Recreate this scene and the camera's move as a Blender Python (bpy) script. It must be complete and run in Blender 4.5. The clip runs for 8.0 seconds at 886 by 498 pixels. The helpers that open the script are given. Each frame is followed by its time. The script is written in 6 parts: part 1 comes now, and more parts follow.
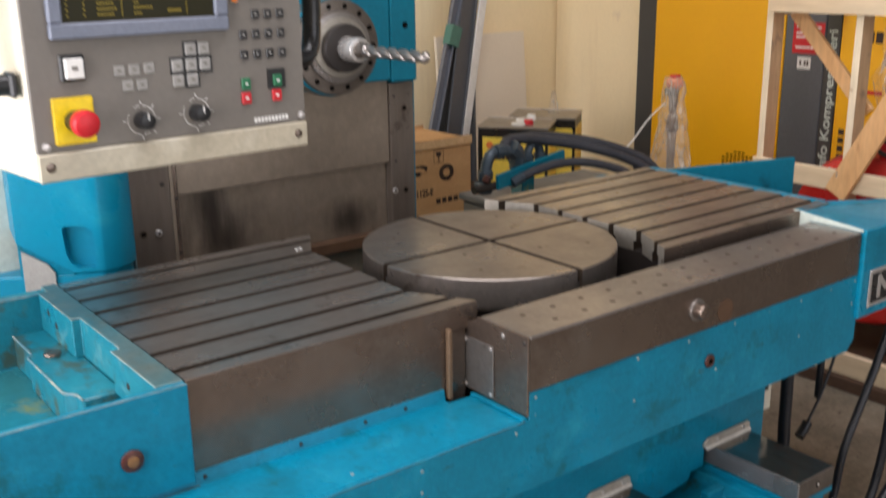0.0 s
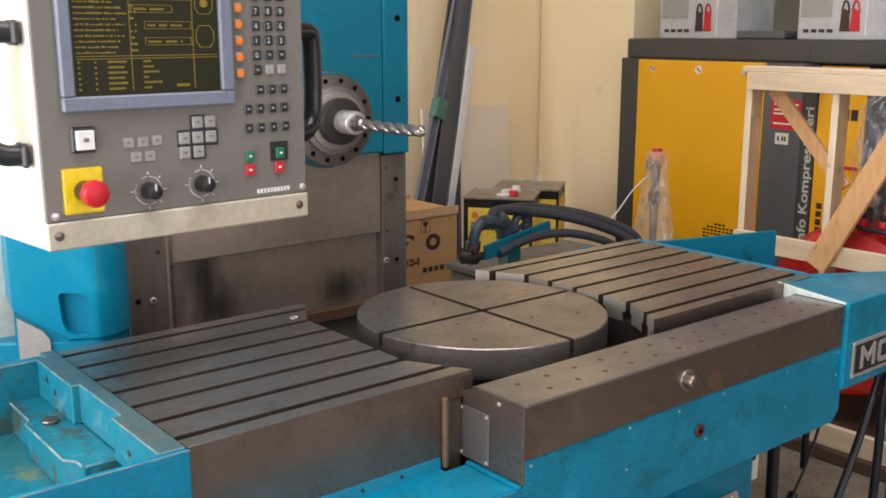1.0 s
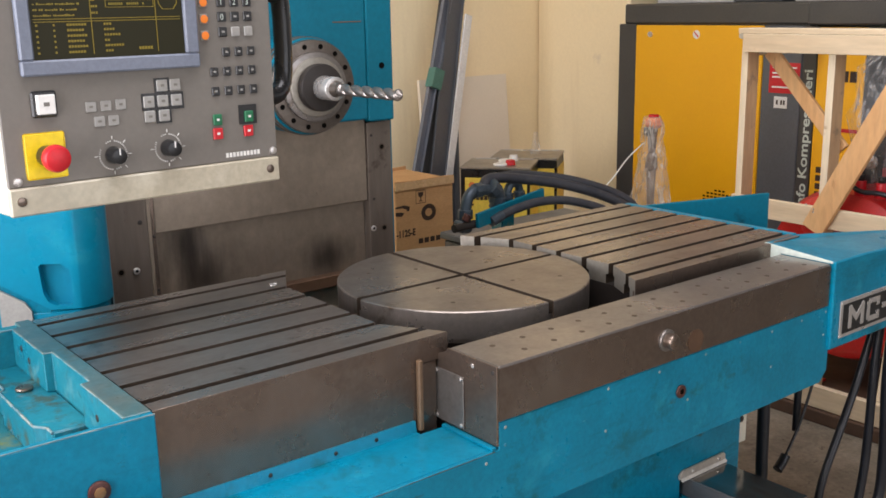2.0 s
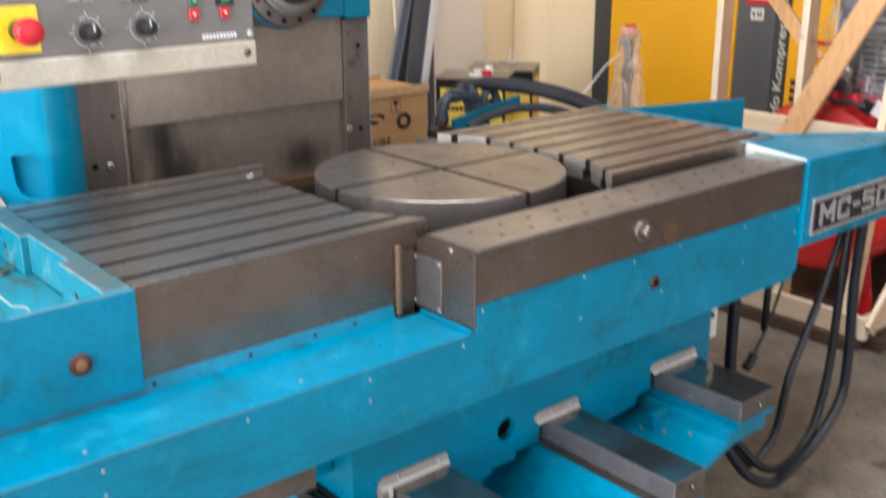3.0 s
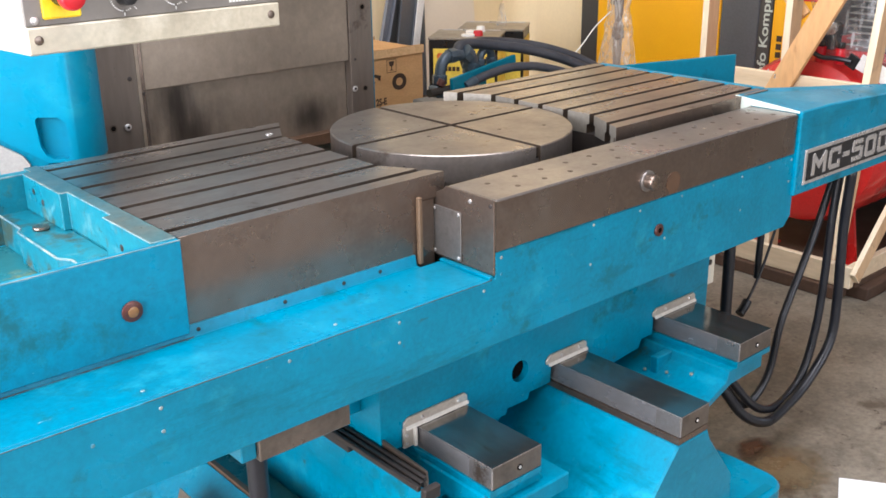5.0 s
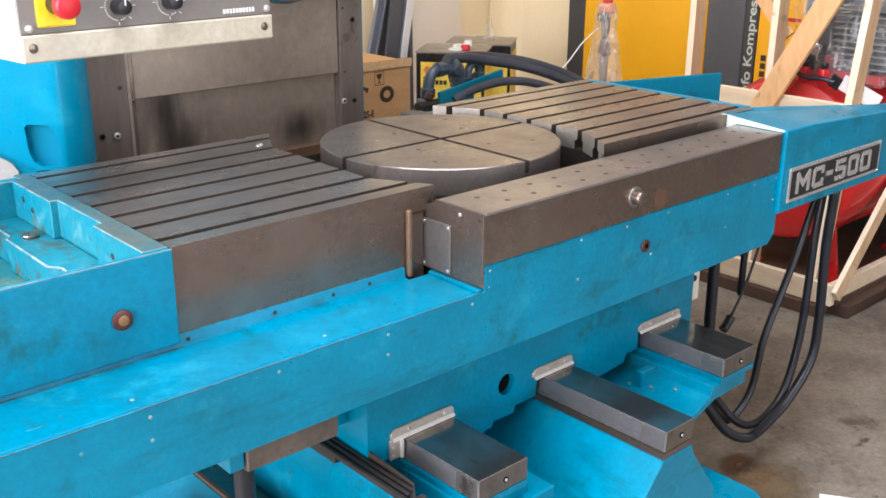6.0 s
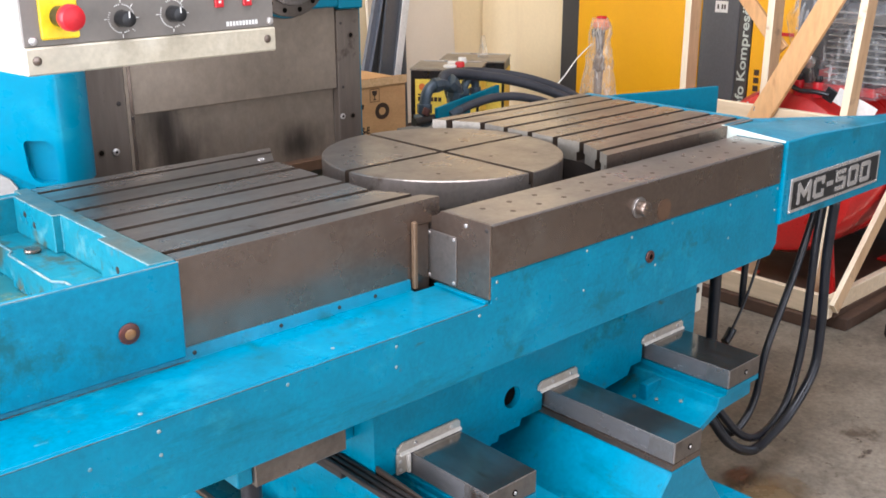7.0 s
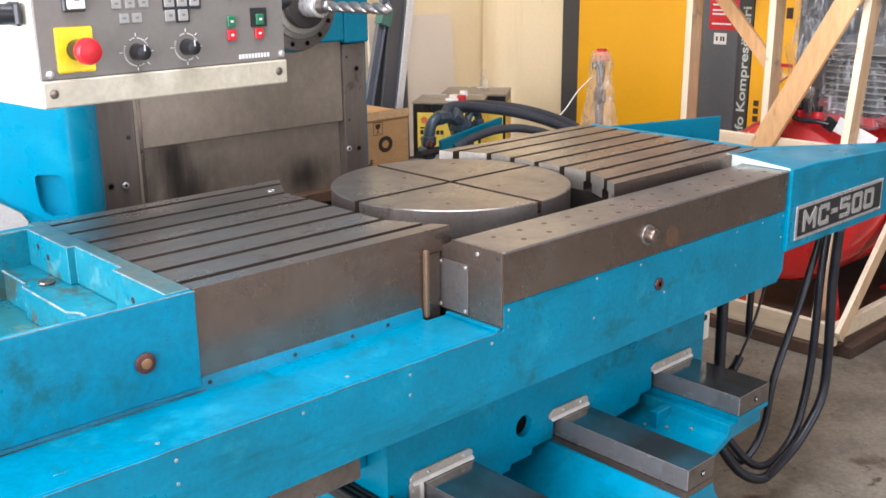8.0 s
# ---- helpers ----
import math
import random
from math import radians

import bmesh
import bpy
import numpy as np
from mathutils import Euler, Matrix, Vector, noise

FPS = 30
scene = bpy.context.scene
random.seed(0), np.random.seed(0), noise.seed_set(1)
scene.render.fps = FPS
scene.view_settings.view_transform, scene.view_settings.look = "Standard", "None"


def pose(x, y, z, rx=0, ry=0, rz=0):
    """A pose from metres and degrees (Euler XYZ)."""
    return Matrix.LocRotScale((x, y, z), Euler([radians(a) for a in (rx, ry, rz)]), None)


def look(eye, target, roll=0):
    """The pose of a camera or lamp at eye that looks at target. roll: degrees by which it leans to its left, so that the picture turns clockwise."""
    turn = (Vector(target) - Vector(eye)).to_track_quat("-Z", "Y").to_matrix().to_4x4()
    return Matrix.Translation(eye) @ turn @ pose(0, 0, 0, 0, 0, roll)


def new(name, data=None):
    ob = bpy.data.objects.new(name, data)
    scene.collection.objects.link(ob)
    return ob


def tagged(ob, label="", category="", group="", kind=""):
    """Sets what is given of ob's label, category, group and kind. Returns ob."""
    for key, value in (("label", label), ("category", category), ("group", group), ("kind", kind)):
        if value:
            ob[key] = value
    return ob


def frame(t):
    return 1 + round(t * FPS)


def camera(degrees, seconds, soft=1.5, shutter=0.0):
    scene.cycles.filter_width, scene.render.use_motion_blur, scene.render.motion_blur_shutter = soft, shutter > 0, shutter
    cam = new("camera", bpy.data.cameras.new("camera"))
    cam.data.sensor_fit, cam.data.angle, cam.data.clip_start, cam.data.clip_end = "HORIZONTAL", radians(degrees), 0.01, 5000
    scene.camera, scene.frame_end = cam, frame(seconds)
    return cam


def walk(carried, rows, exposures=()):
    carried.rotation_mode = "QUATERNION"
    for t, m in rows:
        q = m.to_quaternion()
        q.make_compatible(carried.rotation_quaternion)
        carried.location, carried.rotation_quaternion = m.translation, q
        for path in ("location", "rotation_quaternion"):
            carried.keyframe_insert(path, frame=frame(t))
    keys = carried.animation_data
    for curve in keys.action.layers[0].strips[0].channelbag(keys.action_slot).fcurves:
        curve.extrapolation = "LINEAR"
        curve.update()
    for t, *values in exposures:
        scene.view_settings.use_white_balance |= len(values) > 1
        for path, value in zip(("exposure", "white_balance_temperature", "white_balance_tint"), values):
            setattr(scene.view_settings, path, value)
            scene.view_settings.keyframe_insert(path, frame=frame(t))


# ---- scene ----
cam = camera(47.72, 8.0, soft=1.6, shutter=0.5)
PATH = [
    (0, (-1.3024, -1.5365, 1.5684), (-0.1290, -0.0168, 1.0086), -0.76),
    (0.5, (-1.3669, -1.5399, 1.5972), (-0.1568, -0.0080, 1.1624), 0.06),
    (1, (-1.3500, -1.5449, 1.5811), (-0.1212, -0.0260, 1.1532), 0.00),
    (1.5, (-1.2879, -1.5627, 1.5597), (-0.0715, -0.0417, 1.1046), -0.63),
    (2.8, (-1.3036, -1.5936, 1.5144), (-0.1102, -0.0832, 0.9718), -0.85),
    (3, (-1.3126, -1.5901, 1.4868), (-0.0944, -0.1284, 0.8709), -0.32),
    (3.5, (-1.3467, -1.6108, 1.4718), (-0.1344, -0.1898, 0.7570), -0.30),
    (4, (-1.4102, -1.6102, 1.4822), (-0.1549, -0.2285, 0.7643), -1.34),
    (4.5, (-1.4255, -1.6194, 1.4908), (-0.1957, -0.2029, 0.7971), -1.30),
    (6, (-1.4447, -1.6183, 1.5006), (-0.1807, -0.2170, 0.8383), 0.27),
    (6.5, (-1.4570, -1.6006, 1.4888), (-0.1763, -0.2052, 0.8464), 0.27),
    (7, (-1.4622, -1.5945, 1.4827), (-0.1747, -0.1973, 0.8582), -0.06),
    (7.5, (-1.4772, -1.5925, 1.4801), (-0.1796, -0.1819, 0.9086), -0.35),
    (8, (-1.4886, -1.5874, 1.4755), (-0.1843, -0.1780, 0.9167), -0.53),
]
walk(cam, [(t, look(e, g, r)) for t, e, g, r in PATH],
     [(0, -0.36, 6230, 17), (1.7, -0.32, 6230, 17), (2.9, 0.09, 5850, 17), (3.5, 0.46, 5950, 16), (4, 0.54, 5980, 16), (4.7, 0.42, 5950, 16), (6, 0.39, 5850, 17), (8, 0.34, 5780, 17)])

# ---- light ----
F = -0.02                      # the shop floor's height
world = bpy.data.worlds.new("world")
scene.world = world
world.use_nodes = True
wn = world.node_tree
sky = wn.nodes.new("ShaderNodeTexSky")
sky.sky_type, sky.sun_disc = "NISHITA", False
sky.sun_elevation, sky.sun_rotation = radians(38), radians(-80)
wn.links.new(sky.outputs["Color"], wn.nodes["Background"].inputs["Color"])
wn.nodes["Background"].inputs["Strength"].default_value = 0.12


def area(name, eye, target, sx, sy, watts, colour):
    d = bpy.data.lights.new(name, "AREA")
    d.shape, d.size, d.size_y, d.energy, d.color = "RECTANGLE", sx, sy, watts, colour
    ob = new(name, d)
    ob.matrix_world = look(eye, target)
    return ob


area("door_daylight", (-3.95, -0.35, 1.75), (2.0, 0.0, 1.2), 4.2, 3.2, 366, (1.0, 0.98, 0.95))
area("gate_daylight", (0.6, -5.9, 1.9), (0.6, 0.0, 1.2), 5.0, 3.2, 116, (1.0, 0.97, 0.93))
# Added fill lamp under the closed ceiling, brightening the tops.
area("overhead_fill", (-1.0, -0.9, 4.4), (-1.0, -0.9, 0.0), 3.4, 2.2, 190, (1.0, 0.98, 0.95))
area("side_daylight", (7.4, -1.6, 2.2), (2.5, 0.5, 0.8), 3.4, 2.6, 20, (1.0, 0.97, 0.93))


# ---- materials ----
def node(nt, kind, **inputs):
    n = nt.nodes.new(kind)
    for k, v in inputs.items():
        n.inputs[k.replace("_", " ")].default_value = v
    return n


def material(name, colour, rough=0.5, metal=0.0, second=None, amount=0.5, scale=6.0, fine=60.0, bump=0.15,
             grain=(1, 1, 1), spots=None, spot_scale=14.0, spot_at=0.62, vary=0.0, coat=0.0, grit=0.1, gloss=0.5, wear=()):
    """Base colour that drifts to a second one, fine grain in roughness and relief, and stains of their own colour."""
    m = bpy.data.materials.new(name)
    m.use_nodes = True
    nt = m.node_tree
    L = nt.links.new
    b = nt.nodes["Principled BSDF"]
    b.inputs["Metallic"].default_value = metal
    b.inputs["Coat Weight"].default_value = coat
    b.inputs["Specular IOR Level"].default_value = gloss
    tc = nt.nodes.new("ShaderNodeTexCoord")
    mp = node(nt, "ShaderNodeMapping", Scale=grain)
    L(tc.outputs["Object"], mp.inputs["Vector"])
    n1 = node(nt, "ShaderNodeTexNoise", Scale=scale, Detail=6.0, Roughness=0.62)
    n2 = node(nt, "ShaderNodeTexNoise", Scale=fine, Detail=4.0, Roughness=0.6)
    L(mp.outputs["Vector"], n1.inputs["Vector"])
    L(mp.outputs["Vector"], n2.inputs["Vector"])
    ramp = nt.nodes.new("ShaderNodeMapRange")
    ramp.inputs["From Min"].default_value, ramp.inputs["From Max"].default_value = 0.35, 0.68
    L(n1.outputs["Fac"], ramp.inputs["Value"])
    mul = nt.nodes.new("ShaderNodeMath")
    mul.operation = "MULTIPLY"
    mul.inputs[1].default_value = amount
    L(ramp.outputs["Result"], mul.inputs[0])
    mix = nt.nodes.new("ShaderNodeMix")
    mix.data_type = "RGBA"
    mix.inputs["A"].default_value = (*colour, 1)
    mix.inputs["B"].default_value = (*(second or [c * 0.75 for c in colour]), 1)
    L(mul.outputs["Value"], mix.inputs["Factor"])
    out = mix.outputs["Result"]
    fm = nt.nodes.new("ShaderNodeMapRange")
    fm.inputs["From Min"].default_value, fm.inputs["From Max"].default_value = 0.3, 0.7
    fm.inputs["To Min"].default_value, fm.inputs["To Max"].default_value = 1 - grit, 1 + grit
    L(n2.outputs["Fac"], fm.inputs["Value"])
    hsv = nt.nodes.new("ShaderNodeHueSaturation")
    L(out, hsv.inputs["Color"])
    if vary:
        oi = nt.nodes.new("ShaderNodeObjectInfo")
        vr = nt.nodes.new("ShaderNodeMapRange")
        vr.inputs["To Min"].default_value, vr.inputs["To Max"].default_value = 1 - vary, 1 + vary
        L(oi.outputs["Random"], vr.inputs["Value"])
        vm = nt.nodes.new("ShaderNodeMath")
        vm.operation = "MULTIPLY"
        L(vr.outputs["Result"], vm.inputs[0])
        L(fm.outputs["Result"], vm.inputs[1])
        L(vm.outputs["Value"], hsv.inputs["Value"])
    else:
        L(fm.outputs["Result"], hsv.inputs["Value"])
    out = hsv.outputs["Color"]
    layers = ([(spots, spot_scale, spot_at, (1, 1, 1), 0.09)] if spots else []) + list(wear)
    for spots, spot_scale, spot_at, pull, edge in layers:
        m3 = node(nt, "ShaderNodeMapping", Scale=pull, Location=(spot_scale, spot_at, 0.0))
        L(tc.outputs["Object"], m3.inputs["Vector"])
        n3 = node(nt, "ShaderNodeTexNoise", Scale=spot_scale, Detail=8.0, Roughness=0.7)
        L(m3.outputs["Vector"], n3.inputs["Vector"])
        sr = nt.nodes.new("ShaderNodeMapRange")
        sr.inputs["From Min"].default_value, sr.inputs["From Max"].default_value = spot_at, spot_at + edge
        L(n3.outputs["Fac"], sr.inputs["Value"])
        sm = nt.nodes.new("ShaderNodeMix")
        sm.data_type = "RGBA"
        L(sr.outputs["Result"], sm.inputs["Factor"])
        L(out, sm.inputs["A"])
        sm.inputs["B"].default_value = (*spots, 1)
        out = sm.outputs["Result"]
    L(out, b.inputs["Base Color"])
    rr = nt.nodes.new("ShaderNodeMapRange")
    rr.inputs["From Min"].default_value, rr.inputs["From Max"].default_value = 0.3, 0.7
    rr.inputs["To Min"].default_value, rr.inputs["To Max"].default_value = max(0.04, rough - 0.1), min(1, rough + 0.1)
    L(n1.outputs["Fac"], rr.inputs["Value"])
    L(rr.outputs["Result"], b.inputs["Roughness"])
    if bump:
        bp = node(nt, "ShaderNodeBump", Strength=bump, Distance=0.002)
        L(n2.outputs["Fac"], bp.inputs["Height"])
        L(bp.outputs["Normal"], b.inputs["Normal"])
    return m


def glowing(name, colour, strength):
    m = bpy.data.materials.new(name)
    m.use_nodes = True
    b = m.node_tree.nodes["Principled BSDF"]
    b.inputs["Base Color"].default_value = (*[c * 0.3 for c in colour], 1)
    b.inputs["Emission Color"].default_value = (*colour, 1)
    b.inputs["Emission Strength"].default_value = strength
    return m


def film_plastic(name, thin=0.07, thick=0.62):
    m = bpy.data.materials.new(name)
    m.use_nodes = True
    nt = m.node_tree
    b = nt.nodes["Principled BSDF"]
    b.inputs["Base Color"].default_value = (0.8, 0.82, 0.83, 1)
    b.inputs["Roughness"].default_value = 0.18
    b.inputs["Alpha"].default_value = 0.16
    tc = nt.nodes.new("ShaderNodeTexCoord")
    n = node(nt, "ShaderNodeTexNoise", Scale=26.0, Detail=3.0)
    nt.links.new(tc.outputs["Object"], n.inputs["Vector"])
    bp = node(nt, "ShaderNodeBump", Strength=0.9, Distance=0.02)
    nt.links.new(n.outputs["Fac"], bp.inputs["Height"])
    nt.links.new(bp.outputs["Normal"], b.inputs["Normal"])
    mp = node(nt, "ShaderNodeMapping", Scale=(1, 1, 0.28), Rotation=(0.5, 0.2, 0))
    nt.links.new(tc.outputs["Object"], mp.inputs["Vector"])
    s = node(nt, "ShaderNodeTexNoise", Scale=30.0, Detail=5.0, Roughness=0.65, Distortion=0.8)
    nt.links.new(mp.outputs["Vector"], s.inputs["Vector"])
    mr = nt.nodes.new("ShaderNodeMapRange")
    for k, v in (("From Min", 0.5), ("From Max", 0.72), ("To Min", thin), ("To Max", thick)):
        mr.inputs[k].default_value = v
    nt.links.new(s.outputs["Fac"], mr.inputs["Value"])
    nt.links.new(mr.outputs["Result"], b.inputs["Alpha"])
    return m


TEAL = material("teal_machine_paint", (0.0, 0.205, 0.335), 0.33, 0, (0.0, 0.142, 0.222), 1.0, 5.0, 90, 0.2,
                spots=(0.004, 0.115, 0.155), spot_scale=7, spot_at=0.57, grit=0.12, gloss=0.4,
                wear=(((0.02, 0.30, 0.41), 9, 0.55, (1, 1, 1), 0.25), ((0.0, 0.105, 0.15), 5, 0.56, (0.5, 0.5, 2.5), 0.14), ((0.03, 0.085, 0.085), 26, 0.63, (0.4, 1, 1), 0.1),
                      ((0.24, 0.42, 0.44), 55, 0.685, (0.35, 1, 1), 0.06), ((0.10, 0.085, 0.05), 48, 0.69, (1, 1, 0.4), 0.06), ((0.03, 0.09, 0.10), 6, 0.66, (0.3, 1, 1), 0.15)))
TEAL_CLEAN = material("clean_teal_paint", (0.0, 0.215, 0.35), 0.33, 0, (0.0, 0.19, 0.31), 0.8, 4.0, 90, 0.12, grit=0.05, gloss=0.4, wear=(((0.02, 0.30, 0.41), 7, 0.56, (1, 1, 1), 0.25),))
TEAL_DARK = material("oily_teal_paint", (0.012, 0.165, 0.225), 0.25, 0, (0.03, 0.15, 0.15), 0.8, 5.0, 60, 0.15,
                     spots=(0.17, 0.20, 0.075), spot_scale=5, spot_at=0.56, wear=(((0.3, 0.42, 0.42), 24, 0.66, (1, 1, 1), 0.08), ((0.07, 0.06, 0.03), 30, 0.68, (1, 1, 1), 0.06)))
TEAL_GRIME = material("grimy_teal_paint", (0.006, 0.165, 0.235), 0.34, 0, (0.015, 0.20, 0.25), 0.8, 7.0, 80, 0.15,
                      spots=(0.05, 0.085, 0.07), spot_scale=12, spot_at=0.54, grit=0.14,
                      wear=(((0.10, 0.27, 0.30), 18, 0.56, (1, 1, 1), 0.16), ((0.12, 0.085, 0.045), 14, 0.60, (1, 1, 0.4), 0.14), ((0.02, 0.045, 0.045), 50, 0.64, (1, 1, 1), 0.06), ((0.16, 0.17, 0.05), 6, 0.62, (1, 1, 1), 0.12)))
CHANNEL = material("coolant_stained_channel", (0.012, 0.11, 0.11), 0.3, 0, (0.02, 0.075, 0.06), 0.9, 6, 60, 0.15, spots=(0.30, 0.19, 0.06), spot_scale=9, spot_at=0.58,
                   wear=(((0.10, 0.06, 0.03), 20, 0.62, (1, 1, 1), 0.1),))
RIM = material("rubbed_grey_rim", (0.125, 0.155, 0.14), 0.35, 0.3, (0.04, 0.16, 0.19), 0.9, 12, 90, 0.12,
               spots=(0.10, 0.10, 0.075), spot_scale=16, spot_at=0.58, grit=0.15, wear=(((0.30, 0.33, 0.31), 30, 0.62, (1, 0.3, 1), 0.1),))
# Darker copy of the teal, with shade painted in for dim parts.
TEAL_SHADED = material("shaded_teal_paint", (0.0, 0.15, 0.225), 0.45, 0, (0.0, 0.12, 0.18), 0.7, 4.0, 90, 0.12,
                     spots=(0.004, 0.07, 0.10), spot_scale=8, spot_at=0.62, grit=0.08, gloss=0.3)
STEEL = material("ground_steel", (0.345, 0.317, 0.297), 0.32, 0.8, (0.205, 0.182, 0.163), 0.8, 5.0, 120, 0.1, (1, 1, 1),
                 spots=(0.14, 0.105, 0.08), spot_scale=11, spot_at=0.62, wear=(((0.5, 0.46, 0.42), 30, 0.68, (0.4, 1, 1), 0.08), ((0.08, 0.06, 0.045), 60, 0.69, (1, 1, 1), 0.06)))
STEEL_TOP = material("planed_table_steel", (0.335, 0.296, 0.264), 0.3, 0.8, (0.196, 0.164, 0.14), 0.85, 4.0, 70, 0.14, (0.8, 1.5, 1),
                     spots=(0.10, 0.072, 0.053), spot_scale=7, spot_at=0.60, wear=(((0.34, 0.31, 0.28), 18, 0.66, (0.3, 1, 1), 0.1), ((0.06, 0.045, 0.034), 70, 0.69, (1, 1, 1), 0.06)))
BROWN = material("brown_patina_steel", (0.24, 0.186, 0.15), 0.27, 0.8, (0.145, 0.108, 0.085), 0.9, 3.5, 90, 0.07,
                 wear=(((0.26, 0.225, 0.195), 7, 0.52, (1, 1, 1), 0.3), ((0.36, 0.33, 0.3), 70, 0.73, (1, 1, 1), 0.04)))
DISC = material("turned_disc_steel", (0.285, 0.252, 0.225), 0.32, 0.78, (0.182, 0.154, 0.132), 0.85, 6.0, 90, 0.1,
                spots=(0.12, 0.09, 0.062), spot_scale=10, spot_at=0.6, wear=(((0.36, 0.32, 0.28), 14, 0.63, (1, 1, 1), 0.12), ((0.09, 0.065, 0.045), 50, 0.68, (1, 1, 1), 0.06)))
COVER = material("steel_way_cover", (0.265, 0.215, 0.165), 0.4, 0.5, (0.19, 0.15, 0.11), 0.8, 4.0, 60, 0.1, (1, 1, 0.8),
                 spots=(0.09, 0.07, 0.052), spot_scale=3.2, spot_at=0.62, wear=(((0.165, 0.115, 0.065), 14, 0.6, (1, 1, 0.12), 0.14), ((0.24, 0.2, 0.16), 12, 0.62, (1, 1, 0.6), 0.12), ((0.07, 0.05, 0.036), 40, 0.68, (1, 1, 1), 0.08)))
STRIP = material("grimy_guide_strip", (0.175, 0.145, 0.118), 0.42, 0.5, (0.11, 0.085, 0.068), 0.9, 9.0, 60, 0.12, (1, 1, 0.12),
                 spots=(0.06, 0.043, 0.033), spot_scale=9, spot_at=0.6, wear=(((0.27, 0.235, 0.2), 22, 0.6, (1, 1, 0.1), 0.12), ((0.045, 0.032, 0.025), 34, 0.66, (1, 1, 0.5), 0.08)))
BLOTCHED = COVER.copy()
BLOTCHED.name = "blotched_way_cover"
nt = BLOTCHED.node_tree
tc = nt.nodes.new("ShaderNodeTexCoord")
noi = node(nt, "ShaderNodeTexNoise", Scale=9.0, Detail=6.0, Roughness=0.6)
run = node(nt, "ShaderNodeMapping", Scale=(3.0, 1.0, 0.5))
nt.links.new(tc.outputs["Object"], run.inputs["Vector"])
nt.links.new(run.outputs["Vector"], noi.inputs["Vector"])
pr = nt.nodes["Principled BSDF"]
src = pr.inputs["Base Color"].links[0].from_socket
# Soft dark ellipses at fixed places on the lower cover.
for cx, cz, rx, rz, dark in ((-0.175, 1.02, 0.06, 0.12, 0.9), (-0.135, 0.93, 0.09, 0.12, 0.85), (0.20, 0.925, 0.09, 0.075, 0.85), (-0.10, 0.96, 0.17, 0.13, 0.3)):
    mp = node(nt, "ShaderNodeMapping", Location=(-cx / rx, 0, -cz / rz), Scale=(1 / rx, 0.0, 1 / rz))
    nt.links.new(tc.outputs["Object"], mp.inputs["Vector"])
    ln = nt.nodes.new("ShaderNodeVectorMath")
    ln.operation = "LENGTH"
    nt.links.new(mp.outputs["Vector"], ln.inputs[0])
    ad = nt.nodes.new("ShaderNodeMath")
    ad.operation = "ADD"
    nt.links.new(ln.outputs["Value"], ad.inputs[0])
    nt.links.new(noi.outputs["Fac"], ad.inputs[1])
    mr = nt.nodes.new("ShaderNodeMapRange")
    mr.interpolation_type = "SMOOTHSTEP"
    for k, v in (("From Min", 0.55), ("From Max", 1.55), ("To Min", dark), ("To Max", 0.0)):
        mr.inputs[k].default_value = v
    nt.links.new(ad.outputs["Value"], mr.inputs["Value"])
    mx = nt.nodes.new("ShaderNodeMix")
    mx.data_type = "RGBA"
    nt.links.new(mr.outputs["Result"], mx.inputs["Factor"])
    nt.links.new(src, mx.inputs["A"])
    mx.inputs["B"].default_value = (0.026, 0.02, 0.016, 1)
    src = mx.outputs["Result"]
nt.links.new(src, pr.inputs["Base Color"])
DRILLED = material("oily_drilled_recess", (0.07, 0.05, 0.035), 0.5, 0.4, (0.12, 0.09, 0.065), 0.9, 60, 90, 0.1)
CHROME = material("bright_steel", (0.66, 0.63, 0.6), 0.3, 0.7, (0.55, 0.52, 0.49), 0.5, 14, 120, 0.06)
WAY = material("oiled_guideway_steel", (0.36, 0.345, 0.33), 0.15, 0.95, (0.20, 0.185, 0.17), 0.9, 5, 120, 0.03, (4, 0.8, 1),
               wear=(((0.10, 0.075, 0.055), 7, 0.55, (2.4, 0.35, 1), 0.22), ((0.20, 0.13, 0.07), 11, 0.62, (2, 0.5, 1), 0.12)))
# Flank steel toned for the daylight that falls on the left side.
WAYSIDE = material("lit_guideway_flank", (0.28, 0.272, 0.27), 0.25, 0.65, (0.20, 0.19, 0.185), 0.8, 6, 120, 0.05, (1, 0.4, 1), wear=(((0.24, 0.19, 0.15), 9, 0.6, (1, 0.5, 1), 0.2),))
LIP = material("white_wiper_lip", (0.72, 0.68, 0.62), 0.4, 0.1, (0.6, 0.55, 0.48), 0.6, 20, 120, 0.05)
FIN = material("cast_light_alloy", (0.42, 0.42, 0.41), 0.45, 0.5, (0.30, 0.30, 0.29), 0.6, 12, 120, 0.1)
WIPER = material("pale_wiper_sheet", (0.52, 0.475, 0.41), 0.35, 0.4, (0.36, 0.315, 0.26), 0.8, 18, 120, 0.08, wear=(((0.26, 0.17, 0.10), 30, 0.64, (1, 1, 1), 0.1),))
BRASS = material("dark_brown_brass", (0.15, 0.085, 0.05), 0.45, 0.4, (0.09, 0.05, 0.03), 0.7, 12, 80, 0.15)
DARKSTEEL = material("black_oily_steel", (0.022, 0.018, 0.016), 0.5, 0.2, (0.045, 0.034, 0.028), 0.6, 9, 90, 0.15)
# Slot walls: shade of the narrow slots painted in, over an oily brown.
SLOTWALL = material("shaded_oily_slot_wall", (0.05, 0.036, 0.026), 0.5, 0.3, (0.08, 0.056, 0.038), 0.6, 12, 90, 0.1)
OXIDE = material("dark_red_ring", (0.11, 0.03, 0.022), 0.4, 0.3, (0.05, 0.03, 0.025), 1.0, 60, 90, 0.1)
